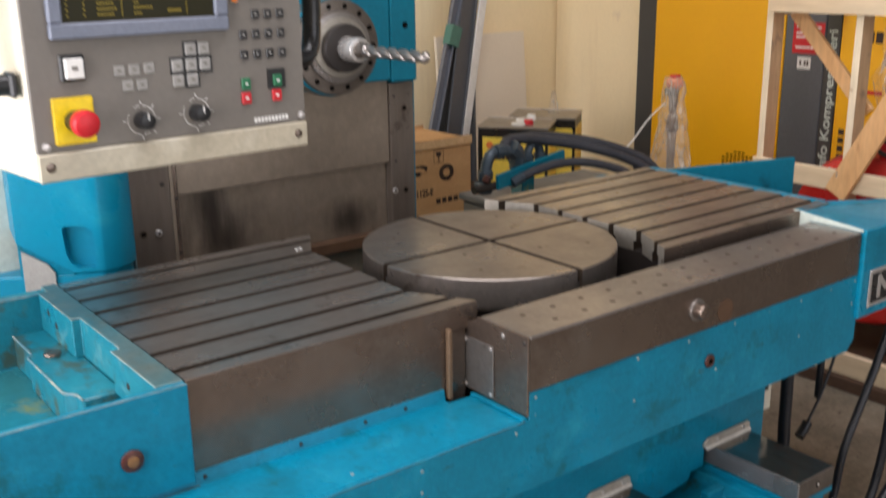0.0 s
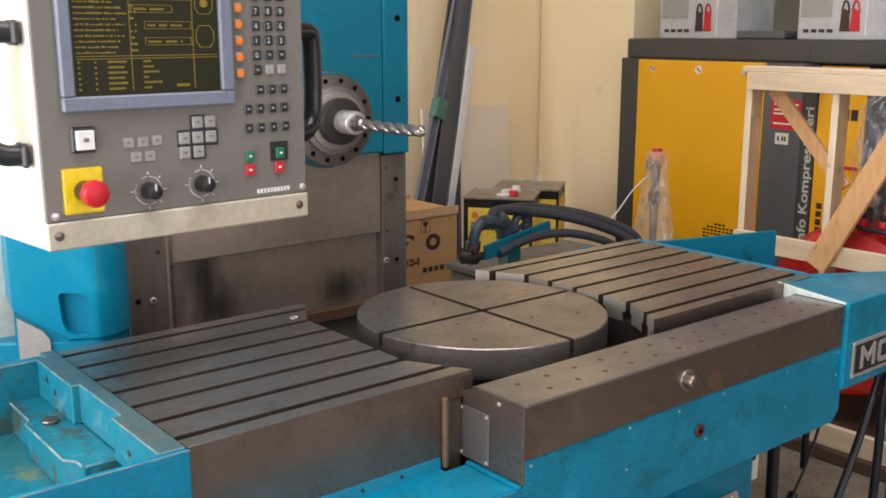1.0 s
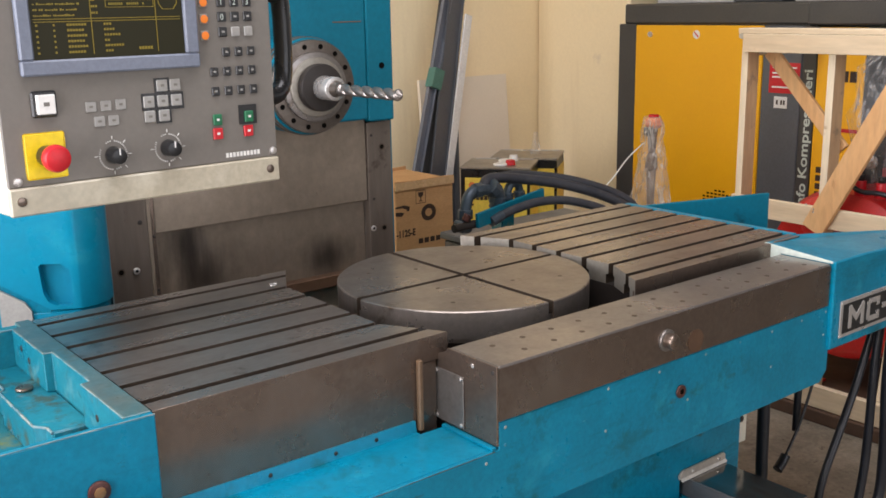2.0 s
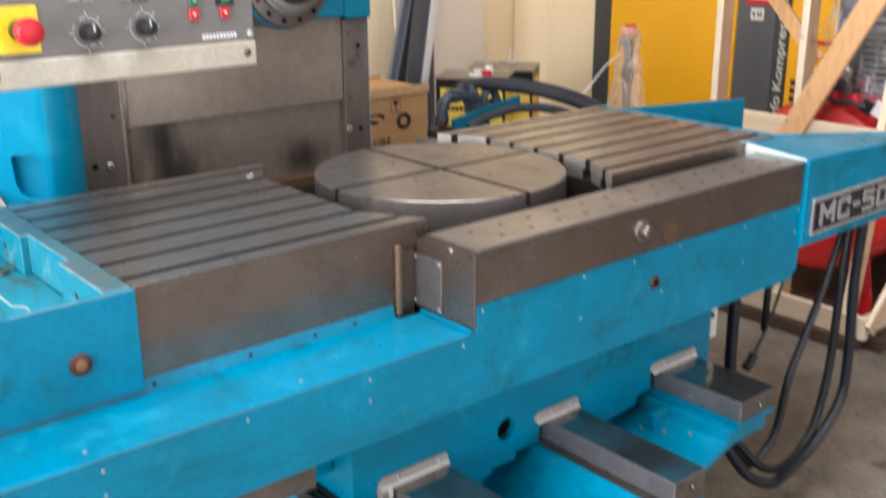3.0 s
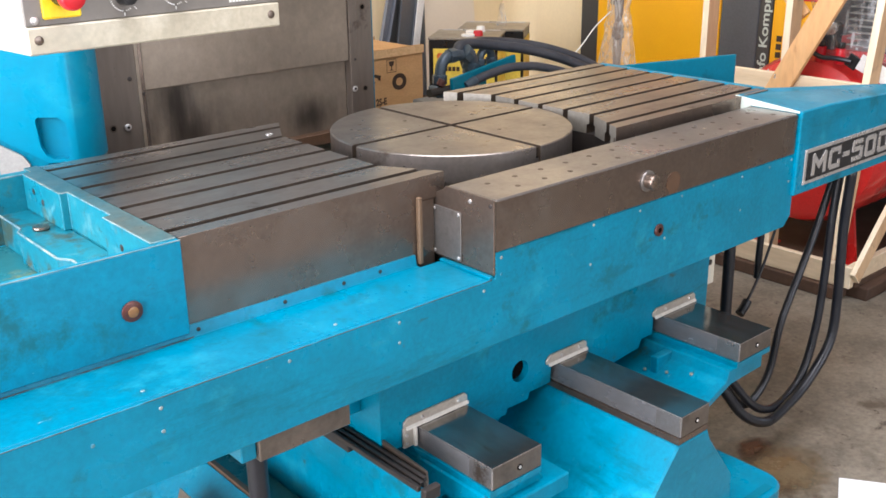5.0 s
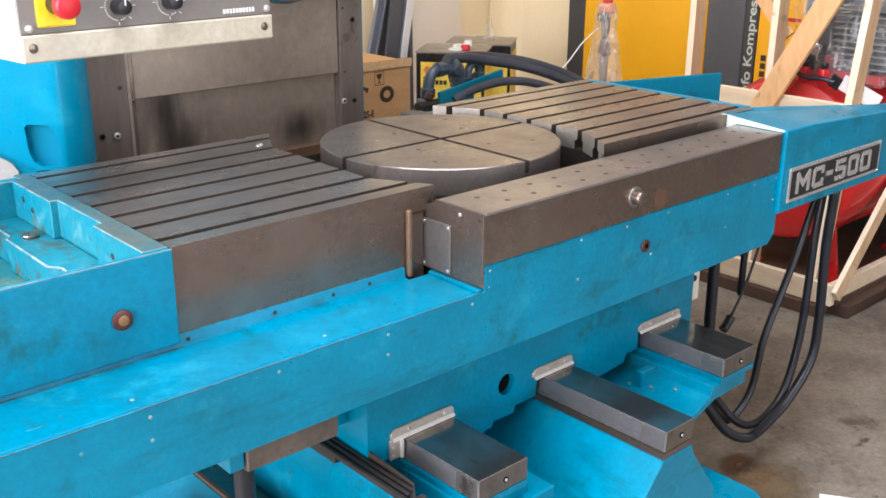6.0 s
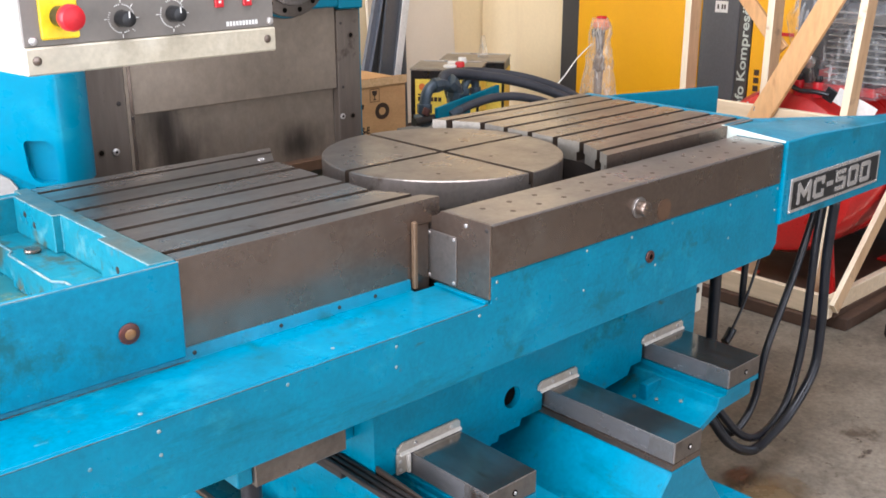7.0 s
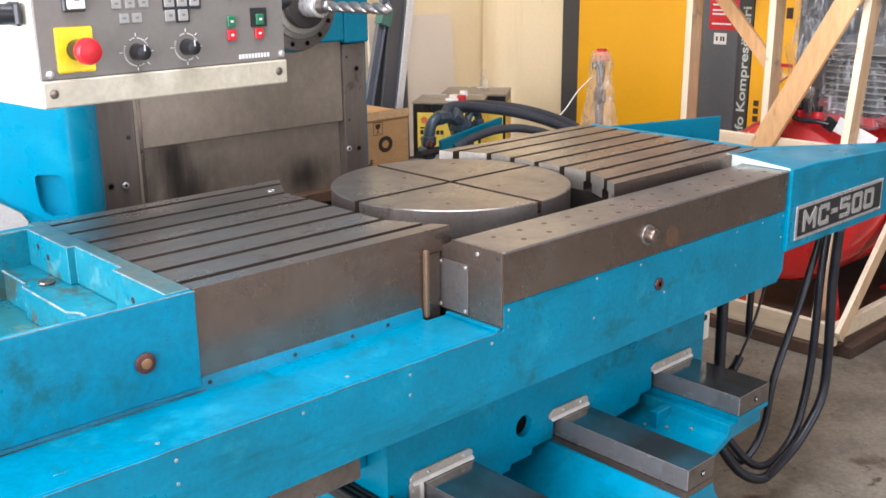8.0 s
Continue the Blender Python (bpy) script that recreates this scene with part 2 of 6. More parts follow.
AMBERGLASS = material("amber_glass", (0.24, 0.125, 0.05), 0.2, 0, (0.12, 0.05, 0.02), 0.6, 60, 90, 0)
TIN = material("dull_tin", (0.36, 0.33, 0.28), 0.4, 0.6, (0.26, 0.23, 0.19), 0.7, 9, 90, 0.08)
LABEL = material("yellow_label", (0.84, 0.64, 0.09), 0.5, 0, (0.76, 0.55, 0.07), 0.6, 8, 90, 0.03)
BAREMETAL = material("worn_bare_edge", (0.42, 0.43, 0.38), 0.4, 0.3, (0.01, 0.2, 0.3), 1.0, 24, 120, 0.1, spots=(0.16, 0.11, 0.06), spot_scale=30, spot_at=0.6)
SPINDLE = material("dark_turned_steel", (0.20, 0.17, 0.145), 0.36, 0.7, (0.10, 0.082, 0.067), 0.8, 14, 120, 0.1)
EDGE = material("brown_worn_edge", (0.035, 0.05, 0.05), 0.8, 0.0, (0.09, 0.07, 0.05), 0.9, 12, 80, 0.1, spots=(0.02, 0.2, 0.3), spot_scale=9, spot_at=0.52)
RUST = material("brown_wiper_brass", (0.21, 0.135, 0.08), 0.45, 0.4, (0.14, 0.085, 0.05), 0.7, 12, 80, 0.15)
BLACK = material("black_rubber", (0.007, 0.0075, 0.011), 0.34, 0, (0.018, 0.02, 0.026), 0.7, 10, 150, 0.2, gloss=0.5, wear=(((0.045, 0.043, 0.042), 24, 0.62, (1, 1, 1), 0.16),))
DUSTYRUBBER = material("dusty_grey_rubber", (0.036, 0.038, 0.046), 0.55, 0, (0.065, 0.066, 0.074), 0.8, 14, 120, 0.25, gloss=0.3, wear=(((0.11, 0.105, 0.10), 20, 0.64, (1, 1, 1), 0.12),))
BLACKPLASTIC = material("black_plastic", (0.012, 0.012, 0.013), 0.3, 0, (0.02, 0.02, 0.02), 0.5, 10, 150, 0.05)
# Near-black that paints in the shade inside bores and slots.
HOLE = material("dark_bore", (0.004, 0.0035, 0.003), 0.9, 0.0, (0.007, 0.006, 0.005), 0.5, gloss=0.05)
CREAM = material("cream_enamel", (0.66, 0.62, 0.51), 0.32, 0, (0.7, 0.65, 0.52), 0.6, 8, 120, 0.05,
                 spots=(0.5, 0.42, 0.29), spot_scale=9, spot_at=0.6, grit=0.05, wear=(((0.36, 0.28, 0.18), 26, 0.66, (0.4, 1, 1), 0.1),))
PANELGREY = material("grey_control_plate", (0.180, 0.163, 0.142), 0.5, 0, (0.158, 0.142, 0.124), 0.6, 6, 150, 0.05, grit=0.05)
BEZEL = material("blue_grey_bezel", (0.17, 0.19, 0.245), 0.4, 0, (0.14, 0.16, 0.21), 0.5, 6, 150, 0.05)
KEYGREY = material("grey_key", (0.33, 0.32, 0.30), 0.45, 0, (0.28, 0.27, 0.25), 0.5, 30, 150, 0.03)
WHITE = material("white_paint", (0.8, 0.79, 0.76), 0.5, 0, (0.7, 0.69, 0.65), 0.5, 8, 90, 0.05)
PAPER = material("white_paper", (0.85, 0.85, 0.85), 0.8, 0, (0.8, 0.8, 0.8), 0.3, 8, 90, 0.02)
YELLOWKEY = material("yellow_plastic", (0.86, 0.62, 0.008), 0.4, 0, (0.8, 0.56, 0.008), 0.5, 12, 120, 0.03)
REDKEY = material("red_plastic", (0.55, 0.012, 0.02), 0.35, 0, (0.48, 0.01, 0.015), 0.5, 12, 120, 0.03)
GREENKEY = material("green_plastic", (0.01, 0.15, 0.06), 0.4, 0, (0.01, 0.12, 0.05), 0.5, 12, 120, 0.03)
ORANGE = glowing("lit_orange_key", (1.0, 0.25, 0.02), 0.7)
GLASS = glowing("dark_tube_glass", (0.040, 0.036, 0.014), 0.35)
GLASS.node_tree.nodes["Principled BSDF"].inputs["Roughness"].default_value = 0.35
GLASS.node_tree.nodes["Principled BSDF"].inputs["Specular IOR Level"].default_value = 0.15
AMBER = glowing("amber_phosphor", (0.52, 0.38, 0.02), 0.17)
YELLOW = material("yellow_cabinet_paint", (0.86, 0.43, 0.003), 0.38, 0, (0.82, 0.40, 0.003), 0.5, 2.5, 120, 0.02, grit=0.02)
ANTHRACITE = material("anthracite_paint", (0.06, 0.058, 0.055), 0.45, 0, (0.048, 0.046, 0.044), 0.5, 4, 120, 0.06)
SLATE = material("slate_grey_paint", (0.10, 0.105, 0.115), 0.45, 0, (0.085, 0.09, 0.098), 0.5, 4, 120, 0.06)
BLUEGREY = material("blue_grey_profile", (0.16, 0.172, 0.20), 0.5, 0, (0.13, 0.14, 0.165), 0.6, 4, 100, 0.08)
PINE = material("rough_pine", (0.82, 0.70, 0.51), 0.7, 0, (0.72, 0.58, 0.40), 0.8, 9, 60, 0.35, (1, 1, 0.12), spots=(0.40, 0.25, 0.13),
                spot_scale=5, spot_at=0.62, vary=0.12, wear=(((0.36, 0.21, 0.10), 30, 0.62, (1, 1, 0.05), 0.12), ((0.25, 0.13, 0.06), 14, 0.72, (1, 1, 1), 0.03)))
PINE_RAIL = material("rough_pine_rail", (0.70, 0.56, 0.38), 0.7, 0, (0.60, 0.44, 0.27), 0.8, 9, 60, 0.35, (1, 0.12, 1), spots=(0.45, 0.30, 0.17),
                     spot_scale=5, spot_at=0.64, vary=0.1, wear=(((0.42, 0.27, 0.14), 30, 0.64, (1, 0.06, 1), 0.12),))
# Pine for the broad faces: weathering plus their shade painted in.
PINE_SHADED = material("shaded_weathered_pine", (0.60, 0.40, 0.225), 0.75, 0, (0.46, 0.285, 0.15), 0.9, 9, 60, 0.4, (1, 1, 0.15), spots=(0.3, 0.21, 0.13),
                     spot_scale=7, spot_at=0.58, vary=0.1, wear=(((0.25, 0.15, 0.08), 30, 0.62, (1, 1, 0.06), 0.12), ((0.6, 0.46, 0.3), 12, 0.62, (1, 1, 0.3), 0.1)))
PINE_ORANGE = material("resinous_pine", (0.72, 0.43, 0.20), 0.6, 0, (0.60, 0.32, 0.13), 0.8, 9, 60, 0.3, (1, 1, 0.25), spots=(0.7, 0.42, 0.2),
                       spot_scale=6, spot_at=0.62, wear=(((0.34, 0.15, 0.05), 30, 0.62, (1, 1, 0.2), 0.12),))
DARKWOOD = material("dark_pallet_wood", (0.085, 0.045, 0.026), 0.75, 0, (0.05, 0.028, 0.018), 0.7, 6, 50, 0.4)
RED = material("red_tank_paint", (0.56, 0.022, 0.018), 0.3, 0, (0.48, 0.016, 0.014), 0.5, 4, 120, 0.05, coat=0.3)
CARD = material("brown_cardboard", (0.58, 0.335, 0.145), 0.8, 0, (0.49, 0.27, 0.11), 0.6, 5, 90, 0.12, (1, 1, 3),
                spots=(0.34, 0.18, 0.08), spot_scale=5, spot_at=0.66)
TAPE = material("tan_packing_tape", (0.66, 0.44, 0.23), 0.25, 0, (0.60, 0.38, 0.18), 0.7, 14, 90, 0.1)
INK = material("dark_brown_ink", (0.045, 0.026, 0.016), 0.8, 0, (0.07, 0.04, 0.025), 0.6, 20, 90, 0)
WALL = material("cream_wall_paint", (0.92, 0.77, 0.50), 0.7, 0, (0.88, 0.72, 0.455), 0.7, 1.3, 60, 0.15, spots=(0.72, 0.58, 0.4),
                spot_scale=2.2, spot_at=0.66, grit=0.025,
                wear=(((0.80, 0.64, 0.40), 4, 0.56, (1, 1, 0.1), 0.2), ((0.70, 0.55, 0.35), 7, 0.64, (1, 1, 0.06), 0.14), ((0.60, 0.48, 0.33), 40, 0.72, (1, 1, 1), 0.05)))
WALLGREY = material("pale_olive_wall_paint", (0.60, 0.57, 0.44), 0.75, 0, (0.46, 0.44, 0.35), 0.6, 1.4, 60, 0.12)
PALE = material("pale_green_grey_paint", (0.56, 0.62, 0.56), 0.5, 0, (0.5, 0.56, 0.5), 0.6, 2, 80, 0.08)
# Grey for the unseen ceiling, kept low to cut bounced fill.
CEIL = material("unseen_grey_ceiling", (0.42, 0.40, 0.37), 0.8, 0, (0.35, 0.33, 0.30), 0.6, 1.2, 40, 0.1)
BOARD = material("off_white_board", (0.80, 0.71, 0.58), 0.6, 0, (0.74, 0.65, 0.52), 0.6, 3, 90, 0.04, grit=0.02)
CONCRETE = material("stained_concrete", (0.255, 0.222, 0.172), 0.55, 0, (0.15, 0.128, 0.098), 1.0, 5.0, 70, 0.35,
                    spots=(0.10, 0.078, 0.055), spot_scale=5.0, spot_at=0.57, grit=0.22,
                    wear=(((0.31, 0.275, 0.215), 9, 0.6, (1, 1, 1), 0.12), ((0.055, 0.04, 0.03), 22, 0.61, (1, 1, 1), 0.08), ((0.30, 0.26, 0.21), 50, 0.68, (1, 1, 1), 0.06), ((0.06, 0.047, 0.036), 9, 0.63, (0.6, 1.1, 1), 0.06)))
TANSTAIN = material("wet_tan_stain", (0.15, 0.10, 0.045), 0.3, 0, (0.20, 0.155, 0.09), 0.9, 7, 60, 0.2, spots=(0.10, 0.06, 0.03), spot_scale=9, spot_at=0.56)
OIL = material("rusty_oil_stain", (0.07, 0.03, 0.018), 0.25, 0, (0.12, 0.06, 0.03), 0.8, 9, 60, 0.1)


def ragged(m, rx, ry):
    """A stain that thins out in ragged patches towards its rim."""
    nt = m.node_tree
    tc = nt.nodes.new("ShaderNodeTexCoord")
    mp = node(nt, "ShaderNodeMapping", Scale=(1 / rx, 1 / ry, 0.0))
    ln = nt.nodes.new("ShaderNodeVectorMath")
    ln.operation = "LENGTH"
    n = node(nt, "ShaderNodeTexNoise", Scale=16.0, Detail=7.0, Roughness=0.7)
    ad = nt.nodes.new("ShaderNodeMath")
    ad.operation = "ADD"
    mr = nt.nodes.new("ShaderNodeMapRange")
    for k, v in (("From Min", 0.85), ("From Max", 1.4), ("To Min", 0.95), ("To Max", 0.0)):
        mr.inputs[k].default_value = v
    for a, b in ((tc.outputs["Object"], mp.inputs["Vector"]), (mp.outputs["Vector"], ln.inputs[0]), (tc.outputs["Object"], n.inputs["Vector"]), (ln.outputs["Value"], ad.inputs[0]),
                 (n.outputs["Fac"], ad.inputs[1]), (ad.outputs["Value"], mr.inputs["Value"]), (mr.outputs["Result"], nt.nodes["Principled BSDF"].inputs["Alpha"])):
        nt.links.new(a, b)


BLUECAST = material("blue_grey_casting", (0.075, 0.10, 0.125), 0.4, 0.4, (0.035, 0.048, 0.06), 0.6, 20, 120, 0.15)
FILM = film_plastic("clear_stretch_film")
FILM_DENSE = film_plastic("crumpled_clear_film", 0.22, 0.85)
FILM_DENSE.node_tree.nodes["Principled BSDF"].inputs["Base Color"].default_value = (0.72, 0.67, 0.60, 1)
PICTURE = material("printed_grey_board", (0.5, 0.5, 0.51), 0.5, 0, (0.34, 0.35, 0.37), 0.6, 9, 90, 0.03)
BLUE = material("blue_board", (0.02, 0.12, 0.5), 0.5, 0, (0.02, 0.1, 0.42), 0.5, 9, 90, 0.03)
ORANGEP = material("orange_grip_plastic", (0.75, 0.20, 0.05), 0.45, 0, (0.65, 0.17, 0.05), 0.5, 12, 90, 0.03)
DINGY = material("dingy_cream_enamel", (0.50, 0.455, 0.35), 0.38, 0, (0.42, 0.37, 0.27), 0.8, 6, 120, 0.06, wear=(((0.20, 0.15, 0.09), 16, 0.64, (1, 1, 0.6), 0.08), ((0.62, 0.58, 0.47), 9, 0.6, (1, 1, 1), 0.2)))
MINT = material("green_tape", (0.08, 0.2, 0.16), 0.5, 0, (0.06, 0.16, 0.13), 0.5, 12, 90, 0.05)


# ---- building helpers ----
ORIGIN = {}


def thing(name, at, label, category, group="", kind=""):
    ob = new(name)
    ob.location = at
    ob.empty_display_size = 0.05
    ORIGIN[ob.name] = Vector(at)
    return tagged(ob, label, category, group, kind)


def part(name, bm, mat, parent=None, label="", smooth=False):
    """One bmesh, built in world coordinates, as one mesh object under a thing or a part."""
    me = bpy.data.meshes.new(name)
    org = ORIGIN[parent.name] if parent else Vector((0, 0, 0))
    bmesh.ops.translate(bm, verts=bm.verts, vec=-org)
    bmesh.ops.recalc_face_normals(bm, faces=bm.faces)
    if smooth:
        for f in bm.faces:
            f.smooth = True
        for e in bm.edges:
            if len(e.link_faces) == 2 and e.calc_face_angle(0) > 0.6:
                e.smooth = False
    bm.to_mesh(me)
    bm.free()
    me.materials.append(mat)
    ob = new(name, me)
    if parent:
        ob.parent = parent
        ORIGIN[ob.name] = org
    return tagged(ob, label)


def solid(name, bm, mat, label, category, group="", kind=""):
    """A thing of a single mesh, with its origin at its base."""
    xs = [v.co for v in bm.verts]
    at = Vector((sum(v.x for v in xs) / len(xs), sum(v.y for v in xs) / len(xs), min(v.z for v in xs)))
    bmesh.ops.translate(bm, verts=bm.verts, vec=-at)
    ob = part(name, bm, mat)
    ob.location = at
    ORIGIN[ob.name] = at
    return tagged(ob, label, category, group, kind)


def structure(name, bm, mat, label=""):
    return tagged(part(name, bm, mat), label, kind="structure")


def box(x0, x1, y0, y1, z0, z1, bevel=0.0, bm=None, seg=1):
    own = bmesh.new()
    bmesh.ops.create_cube(own, size=1.0, matrix=Matrix.Translation(((x0 + x1) / 2, (y0 + y1) / 2, (z0 + z1) / 2))
                          @ Matrix.Diagonal((abs(x1 - x0), abs(y1 - y0), abs(z1 - z0), 1)))
    if bevel:
        bmesh.ops.bevel(own, geom=own.edges[:], offset=bevel, segments=seg, profile=0.6, affect="EDGES")
    return merge(bm, own)


def merge(bm, own):
    if bm is None:
        return own
    me = bpy.data.meshes.new("tmp")
    own.to_mesh(me)
    own.free()
    bm.from_mesh(me)
    bpy.data.meshes.remove(me)
    return bm


def beam(p, q, w, h, bm=None, bevel=0.0, up=(0, 0, 1)):
    """A square bar from p to q, w wide and h high."""
    p, q = Vector(p), Vector(q)
    d = (q - p).normalized()
    side = d.cross(Vector(up)).normalized()
    top = side.cross(d)
    m = Matrix((side, d, top)).transposed().to_4x4()
    m.translation = (p + q) / 2
    own = bmesh.new()
    bmesh.ops.create_cube(own, size=1.0, matrix=m @ Matrix.Diagonal((w, (q - p).length, h, 1)))
    if bevel:
        bmesh.ops.bevel(own, geom=own.edges[:], offset=bevel, segments=1, affect="EDGES")
    return merge(bm, own)


def cyl(p, q, r, bm=None, seg=24, r2=None, bevel=0.0):
    p, q = Vector(p), Vector(q)
    own = bmesh.new()
    m = (q - p).to_track_quat("Z", "Y").to_matrix().to_4x4()
    m.translation = (p + q) / 2
    bmesh.ops.create_cone(own, cap_ends=True, segments=seg, radius1=r, radius2=r if r2 is None else r2, depth=(q - p).length, matrix=m)
    if bevel:
        rim = [e for e in own.edges if any(len(f.verts) > 4 for f in e.link_faces)]
        bmesh.ops.bevel(own, geom=rim, offset=bevel, segments=2, profile=0.5, affect="EDGES")
    return merge(bm, own)


def prism(outline, axis, a, b, bevel=0.0, bm=None):
    """An outline in the two other axes (in the order x, y, z), drawn out from a to b along the axis."""
    own = bmesh.new()
    place = {"x": lambda u, v, w: (w, u, v), "y": lambda u, v, w: (u, w, v), "z": lambda u, v, w: (u, v, w)}[axis]
    low = [own.verts.new(place(u, v, a)) for u, v in outline]
    high = [own.verts.new(place(u, v, b)) for u, v in outline]
    own.faces.new(low)
    own.faces.new(high)
    n = len(outline)
    for i in range(n):
        own.faces.new((low[i], low[(i + 1) % n], high[(i + 1) % n], high[i]))
    bmesh.ops.recalc_face_normals(own, faces=own.faces)
    if bevel:
        bmesh.ops.bevel(own, geom=own.edges[:], offset=bevel, segments=1, affect="EDGES")
    return merge(bm, own)


def tube(points, r, bm=None, seg=12, smooth=6):
    """A round hose through the points, rounded between them."""
    pts = [Vector(p) for p in points]
    way = []
    for i in range(len(pts) - 1):
        p0, p1, p2, p3 = pts[max(i - 1, 0)], pts[i], pts[i + 1], pts[min(i + 2, len(pts) - 1)]
        for k in range(smooth):
            s = k / smooth
            way.append(0.5 * (2 * p1 + (p2 - p0) * s + (2 * p0 - 5 * p1 + 4 * p2 - p3) * s * s + (3 * p1 - p0 - 3 * p2 + p3) * s ** 3))
    way.append(pts[-1])
    own = bmesh.new()
    rings, side = [], None
    for i, p in enumerate(way):
        d = (way[min(i + 1, len(way) - 1)] - way[max(i - 1, 0)]).normalized()
        side = d.orthogonal() if side is None else side - d * side.dot(d)
        side.normalize()
        up = d.cross(side)
        rings.append([own.verts.new(p + r * (math.cos(2 * math.pi * k / seg) * side + math.sin(2 * math.pi * k / seg) * up)) for k in range(seg)])
    for a, b in zip(rings, rings[1:]):
        for k in range(seg):
            own.faces.new((a[k], a[(k + 1) % seg], b[(k + 1) % seg], b[k]))
    own.faces.new(rings[0])
    own.faces.new(rings[-1])
    return merge(bm, own)


def letters(name, body, size, m, mat, parent, depth=0.001, stretch=1.0, label="", bold=0.0, length=0.0):
    """Lettering as a mesh; the pose m gives its lower left corner, x along the line and y up."""
    c = bpy.data.curves.new(name, "FONT")
    c.body, c.size, c.extrude, c.offset = body, size, depth, bold
    ob = bpy.data.objects.new(name, c)
    me = bpy.data.meshes.new_from_object(ob)
    bpy.data.objects.remove(ob)
    bpy.data.curves.remove(c)
    bm = bmesh.new()
    bm.from_mesh(me)
    bpy.data.meshes.remove(me)
    if length:
        stretch = length / (max(v.co.x for v in bm.verts) - min(v.co.x for v in bm.verts))
    bmesh.ops.transform(bm, matrix=m @ Matrix.Diagonal((stretch, 1, 1, 1)), verts=bm.verts)
    return part(name, bm, mat, parent, label)


def carve(ob, cutter):
    """Cuts a pocket or bore, given in world coordinates, out of a part's mesh."""
    bmesh.ops.translate(cutter, verts=cutter.verts, vec=-ORIGIN[ob.name])
    bmesh.ops.recalc_face_normals(cutter, faces=cutter.faces)
    me = bpy.data.meshes.new("cutter")
    cutter.to_mesh(me)
    cutter.free()
    tool = bpy.data.objects.new("cutter", me)
    body = bpy.data.objects.new("body", ob.data)
    for o in (tool, body):
        scene.collection.objects.link(o)
    mod = body.modifiers.new("cut", "BOOLEAN")
    mod.operation, mod.object, mod.solver = "DIFFERENCE", tool, "EXACT"
    cut = bpy.data.meshes.new_from_object(body.evaluated_get(bpy.context.evaluated_depsgraph_get()))
    ob.data = cut
    for o in (tool, body):
        bpy.data.objects.remove(o)


def screw(parent, at, axis, r=0.006, mat=None, depth=0.004):
    """A round screw head with a dark socket, proud of the face it sits in."""
    at, axis = Vector(at), Vector(axis)
    head = part("screw", cyl(at - axis * depth * 0.5, at + axis * depth, r, seg=12, bevel=r * 0.15), mat or CHROME, parent, smooth=True)
    return head


# ---- the hall ----
structure("floor", box(-4.2, 9.2, -6.2, 4.6, F - 0.2, F), CONCRETE, "stained grey-brown concrete workshop floor")
structure("ceiling", box(-4.2, 9.2, -6.2, 4.6, 4.5, 4.7), CEIL)
structure("wall_north", box(-4.0, 3.35, 2.62, 2.82, F, 4.5), WALL, "cream painted workshop wall")
structure("pilaster", box(2.72, 3.35, 1.94, 2.617, F, 4.5, 0.012), WALL, "cream painted wall pilaster")
structure("wall_alcove", box(3.35, 9.0, 4.3, 4.5, F, 4.5), WALLGREY, "pale olive painted wall")
structure("wall_alcove_side", box(3.15, 3.35, 2.82, 4.3, F, 4.5), WALLGREY)
bm = box(-4.2, -4.0, -6.0, -2.5, F, 4.5)
box(-4.2, -4.0, 1.9, 4.5, F, 4.5, bm=bm)
box(-4.2, -4.0, -2.5, 1.9, 3.45, 4.5, bm=bm)
structure("wall_west", bm, WALL)
bm = box(-4.0, -2.0, -6.2, -6.0, F, 4.5)
box(3.2, 9.0, -6.2, -6.0, F, 4.5, bm=bm)
box(-2.0, 3.2, -6.2, -6.0, 3.6, 4.5, bm=bm)
structure("wall_south", bm, WALLGREY)
bm = box(9.0, 9.2, -6.0, 4.5, F, 0.8)
box(9.0, 9.2, -6.0, -3.4, 0.8, 4.5, bm=bm)
box(9.0, 9.2, 0.2, 4.5, 0.8, 4.5, bm=bm)
box(9.0, 9.2, -3.4, 0.2, 3.6, 4.5, bm=bm)
structure("wall_east", bm, WALLGREY)

# ---- the machine's work table ----
table = thing("machine_table", (0, 0, 0.71), "teal and steel machine table with slotted beds and side trays", "machine table")
SLOT, PITCH = 0.0075, 0.08


def bed_end(y, inner, corner):
    """The slotted bed's inner end: straight in the middle, drawn out towards the disc at both sides."""
    s = min(1, max(0, (abs(y) - 0.165) / 0.115))
    return inner + (corner - inner) * s


